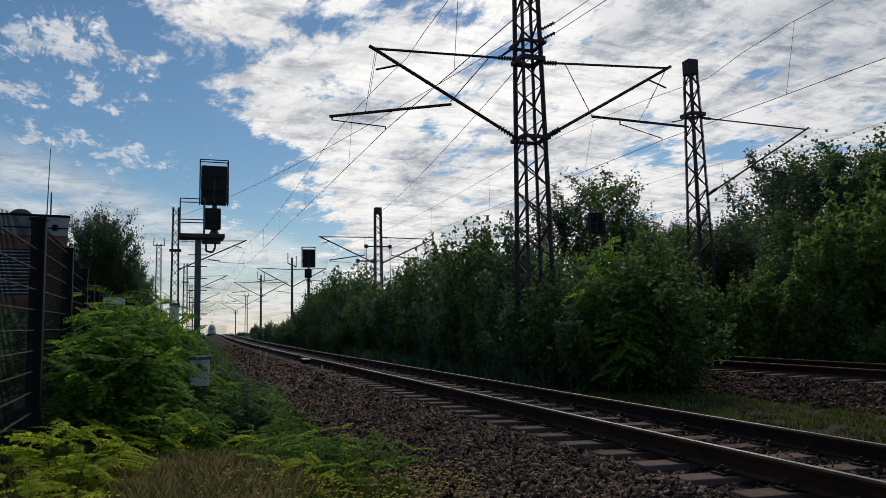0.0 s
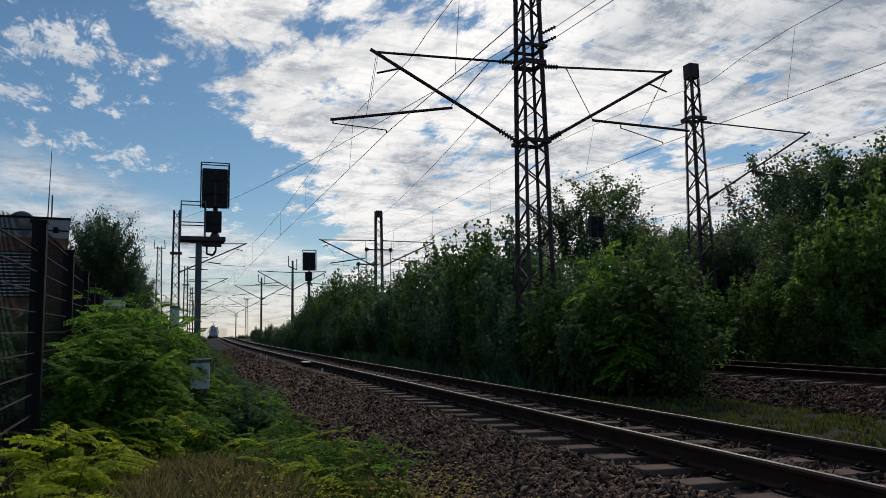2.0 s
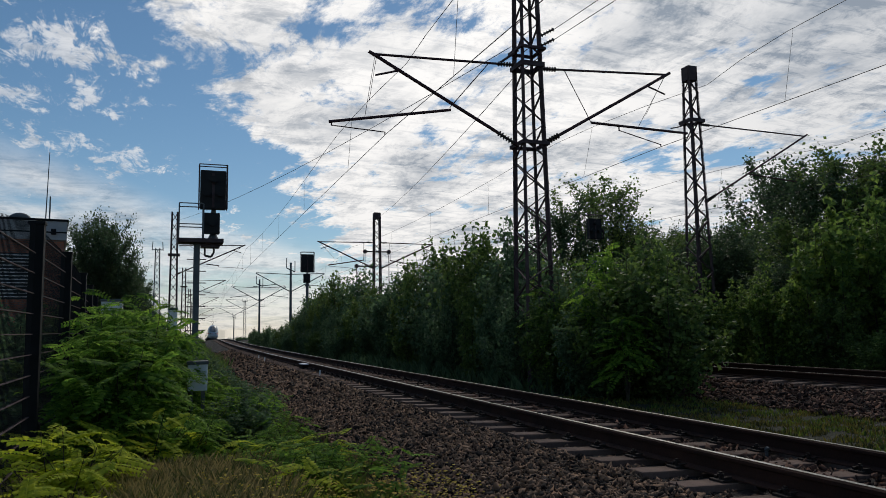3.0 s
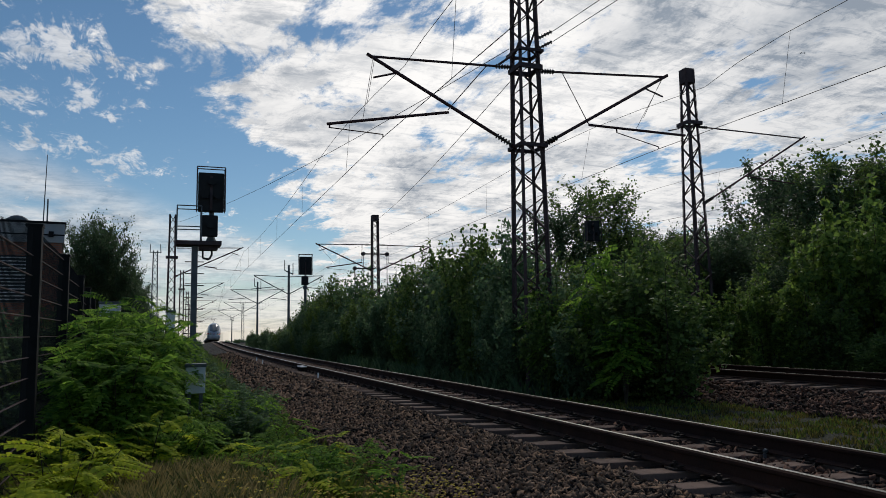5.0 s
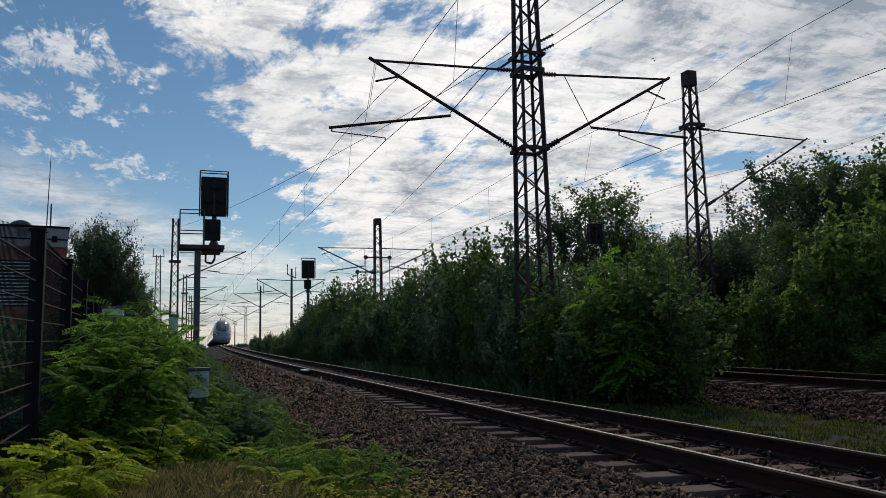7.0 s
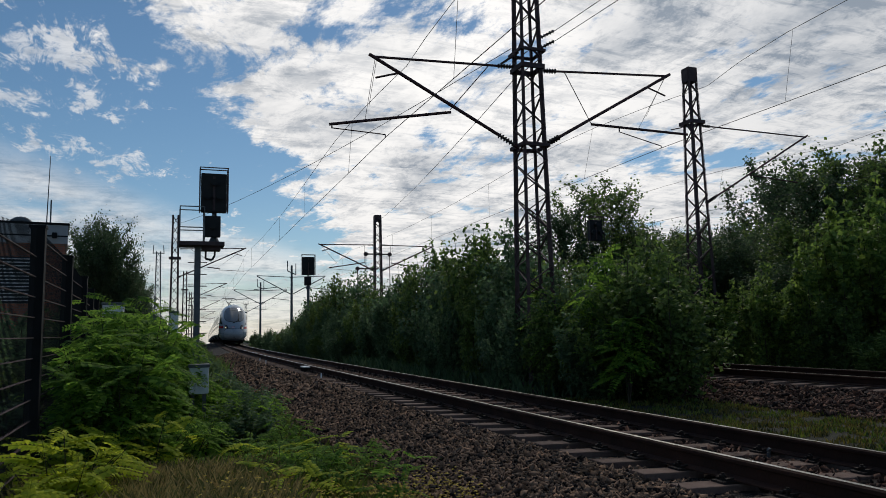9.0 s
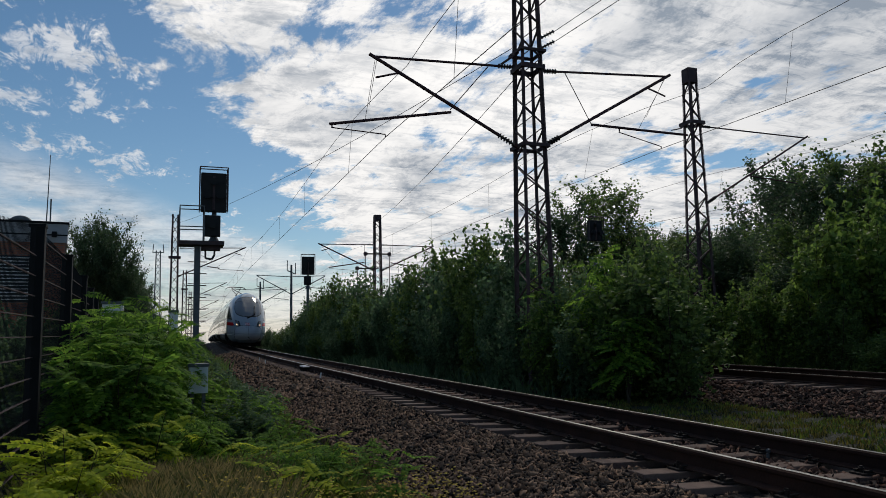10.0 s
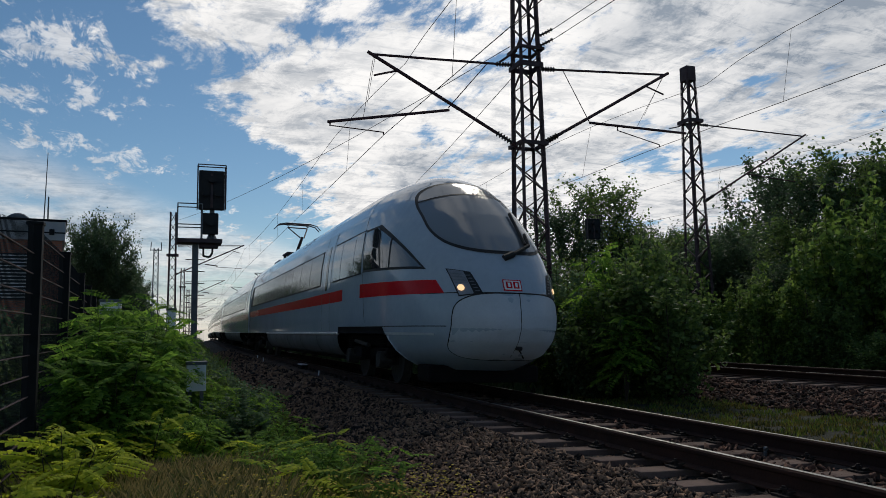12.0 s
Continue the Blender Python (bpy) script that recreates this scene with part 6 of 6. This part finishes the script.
stones("ballast_stones", "loose dark grey and brown crushed stones", -2.95, -0.85, 3.6, 16.0, 68000, 0.038, M_STONE, 0.0, 0.0, 21)
stones("ballast_stones", "loose dark grey and brown crushed stones", -2.9, -0.85, 16.0, 50.0, 12000, 0.075, M_STONE, 0.0, 0.0, 22)
stones("ballast_stones", "dark stones between the rails", -0.66, 0.66, 2.0, 30.0, 10000, 0.055, M_STONE_RUST, 0.0, 0.0, 23)
stones("ballast_stones", "loose rust-brown crushed stones", -2.8, -0.8, 4.0, 22.0, 15000, 0.058, M_STONE_RUST, 7.95, 0.06, 24)



def trackside_bits():
    t = thing("rail_contact", "small rail-mounted detector with a pale lid", "rail contact")
    part("housing", boxed(-0.98, 23.6, -0.20, -0.80, 24.3, -0.03, bevel=0.015), M_UNDER, t)
    part("lid", boxed(-0.99, 23.58, -0.028, -0.79, 24.32, 0.002, bevel=0.006), M_BOX, t)
    tube("cable", [(-0.98, 23.7, -0.15), (-1.6, 23.2, -0.24), (-2.2, 22.6, -0.36), (-2.9, 22.3, -0.44)], 0.02, M_SEAM, t)
    for x, y in ((-1.15, 20.0), (-1.2, 34.0), (-1.3, 31.0)):
        k = thing("marker_peg", "short white marker peg in the ballast", "marker peg", pose(x, y, -0.28), "marker pegs")
        part("peg", rodded((0, 0, 0), (0.03, 0.05, 0.26), 0.022, n=8), M_LOGO_W, k)
        part("foot", boxed(-0.05, -0.05, -0.02, 0.05, 0.05, 0.02), M_GALV, k)
    r = thing("reflector", "round pale reflector disc between the rails", "reflector", pose(0.60, 5.85, -0.24))
    part("disc", rodded((0, -0.02, 0.07), (0, 0.0, 0.08), 0.024, n=16), M_GALV, r)
    part("stem", boxed(-0.012, -0.012, -0.02, 0.012, 0.012, 0.05), M_GALV, r)


trackside_bits()


def loose_stones():
    """The nearest stones of the bed, each on its own."""
    rng = np.random.default_rng(31)
    shapes = []
    for k in range(6):
        bm = bmesh.new()
        bmesh.ops.create_icosphere(bm, subdivisions=1, radius=0.5)
        for v in bm.verts:
            v.co = Vector((v.co.x * 1.35, v.co.y * 0.9, v.co.z * 0.55)) * float(rng.uniform(0.65, 1.3))
        me = bpy.data.meshes.new("stone")
        bm.to_mesh(me)
        bm.free()
        me.materials.append(M_STONE_ONE)
        shapes.append(me)
    bed = bpy.data.objects["ballast_near"]
    for i in range(290):
        u, s = rng.uniform(-2.8, -1.35), rng.uniform(3.6, 8.5)
        k = 0.038 * rng.uniform(0.8, 1.5)
        o = new("stone", shapes[i % 6])
        o.parent = bed
        p = at(s, u)
        o.matrix_basis = Matrix.LocRotScale((p.x, p.y, CANT * min(1.4, -u) + bed_height(u) + 0.032), Euler(rng.uniform(-0.5, 0.5, 3) + np.array([0, 0, i])), (k, k, k))


loose_stones()

# train
SPEED, NOSE_12 = 22.14, 10.05
cars = [head_car(), middle_car()]
for k in range(4):
    cars.append(copy_thing(cars[1], pose(0, 0, 0)))


def car_pose(s):
    """A car whose front stands at s on the line, carried by its two bogies."""
    a, b = at(s + 4.5), at(s + CAR - 4.5)
    d = (b - a).normalized()
    y = d
    x = Vector((y.y, -y.x, -CANT)).normalized()
    z = x.cross(y).normalized()
    x = y.cross(z).normalized()
    o = a - d * 4.5
    return Matrix(((x.x, y.x, z.x, o.x), (x.y, y.y, z.y, o.y), (x.z, y.z, z.z, o.z), (0, 0, 0, 1)))


def bird():
    """A small dark bird in gliding flight, seen from afar."""
    t = thing("bird", "small dark bird flying high over the line", "bird", group="birds")
    bm = bmesh.new()
    bmesh.ops.create_uvsphere(bm, u_segments=8, v_segments=6, radius=0.03, matrix=Matrix.Diagonal((2.4, 1.0, 0.9, 1)))
    part("body", bm, M_SEAM, t)
    for sy in (-1, 1):
        raw("wing", [(0.0348, sy * 0.0174, 0.0116), (-0.0348, sy * 0.0174, 0.0116), (-0.0174, sy * 0.087, 0.0406), (0.029, sy * 0.0812, 0.0435), (-0.0348, sy * 0.1508, 0.0174),
                     (0.0348, sy * 0.0174, 0.0203), (-0.0348, sy * 0.0174, 0.0174), (-0.0174, sy * 0.087, 0.0464), (0.029, sy * 0.0812, 0.0522), (-0.0348, sy * 0.1508, 0.0203)],
            [(0, 1, 2, 3), (3, 2, 4), (8, 7, 6, 5), (9, 7, 8), (0, 3, 8, 5), (3, 4, 9, 8), (4, 2, 7, 9), (2, 1, 6, 7), (1, 0, 5, 6)], M_SEAM, t)
    raw("tail", [(-0.0522, -0.0116, 0), (-0.0522, 0.0116, 0), (-0.116, 0.0261, 0), (-0.116, -0.0261, 0), (-0.0522, 0, 0.0087), (-0.116, 0, 0.007)],
        [(0, 1, 2, 3), (0, 3, 5, 4), (1, 4, 5, 2), (0, 4, 1), (2, 5, 3)], M_SEAM, t)
    return t


birds = [bird()]
birds.append(copy_thing(birds[0], pose(0, 0, 30)))
FLIGHT = [
    [ (0, 62.0, 26.5, 19.76), (4.8, 37.3, 35.5, 19.61), (5.2, 33.9, 36.8, 19.51), (5.5, 32.9, 37.1, 20.30), (5.8, 31.1, 37.9, 19.53), (6.1, 28.8, 38.6, 20.11), (6.5, 28.1, 38.9, 20.07), (6.8, 26.7, 39.5, 19.93), (7.2, 24.9, 40.3, 19.26), (8, 21.5, 41.2, 22.77), (8.8, 18.5, 41.8, 27.00), (12, 8.8, 43.7, 42.89) ],
    [ (0, 62.4, 26.4, 19.52), (4.8, 37.6, 35.4, 19.68), (5.2, 34.1, 36.7, 19.43), (5.5, 33.2, 37.0, 19.90), (5.8, 31.4, 37.7, 19.44), (6.1, 29.1, 38.6, 19.95), (6.5, 28.2, 38.9, 19.99), (6.8, 26.7, 39.5, 19.54), (7.2, 25.1, 40.2, 19.34), (8, 21.8, 41.1, 22.53), (8.8, 18.9, 41.7, 26.61), (12, 9.3, 43.6, 42.50) ]]


def motions():
    for b, rows in zip(birds, FLIGHT):
        walk(b, [(t, pose(x, y, z, 0, 0, 200)) for t, x, y, z in rows])
    for k, c in enumerate(cars):
        off = k * (CAR + 0.38)
        walk(c, [(0.25 * i, car_pose(NOSE_12 + off + SPEED * (12.0 - 0.25 * i))) for i in range(49)])


motions()
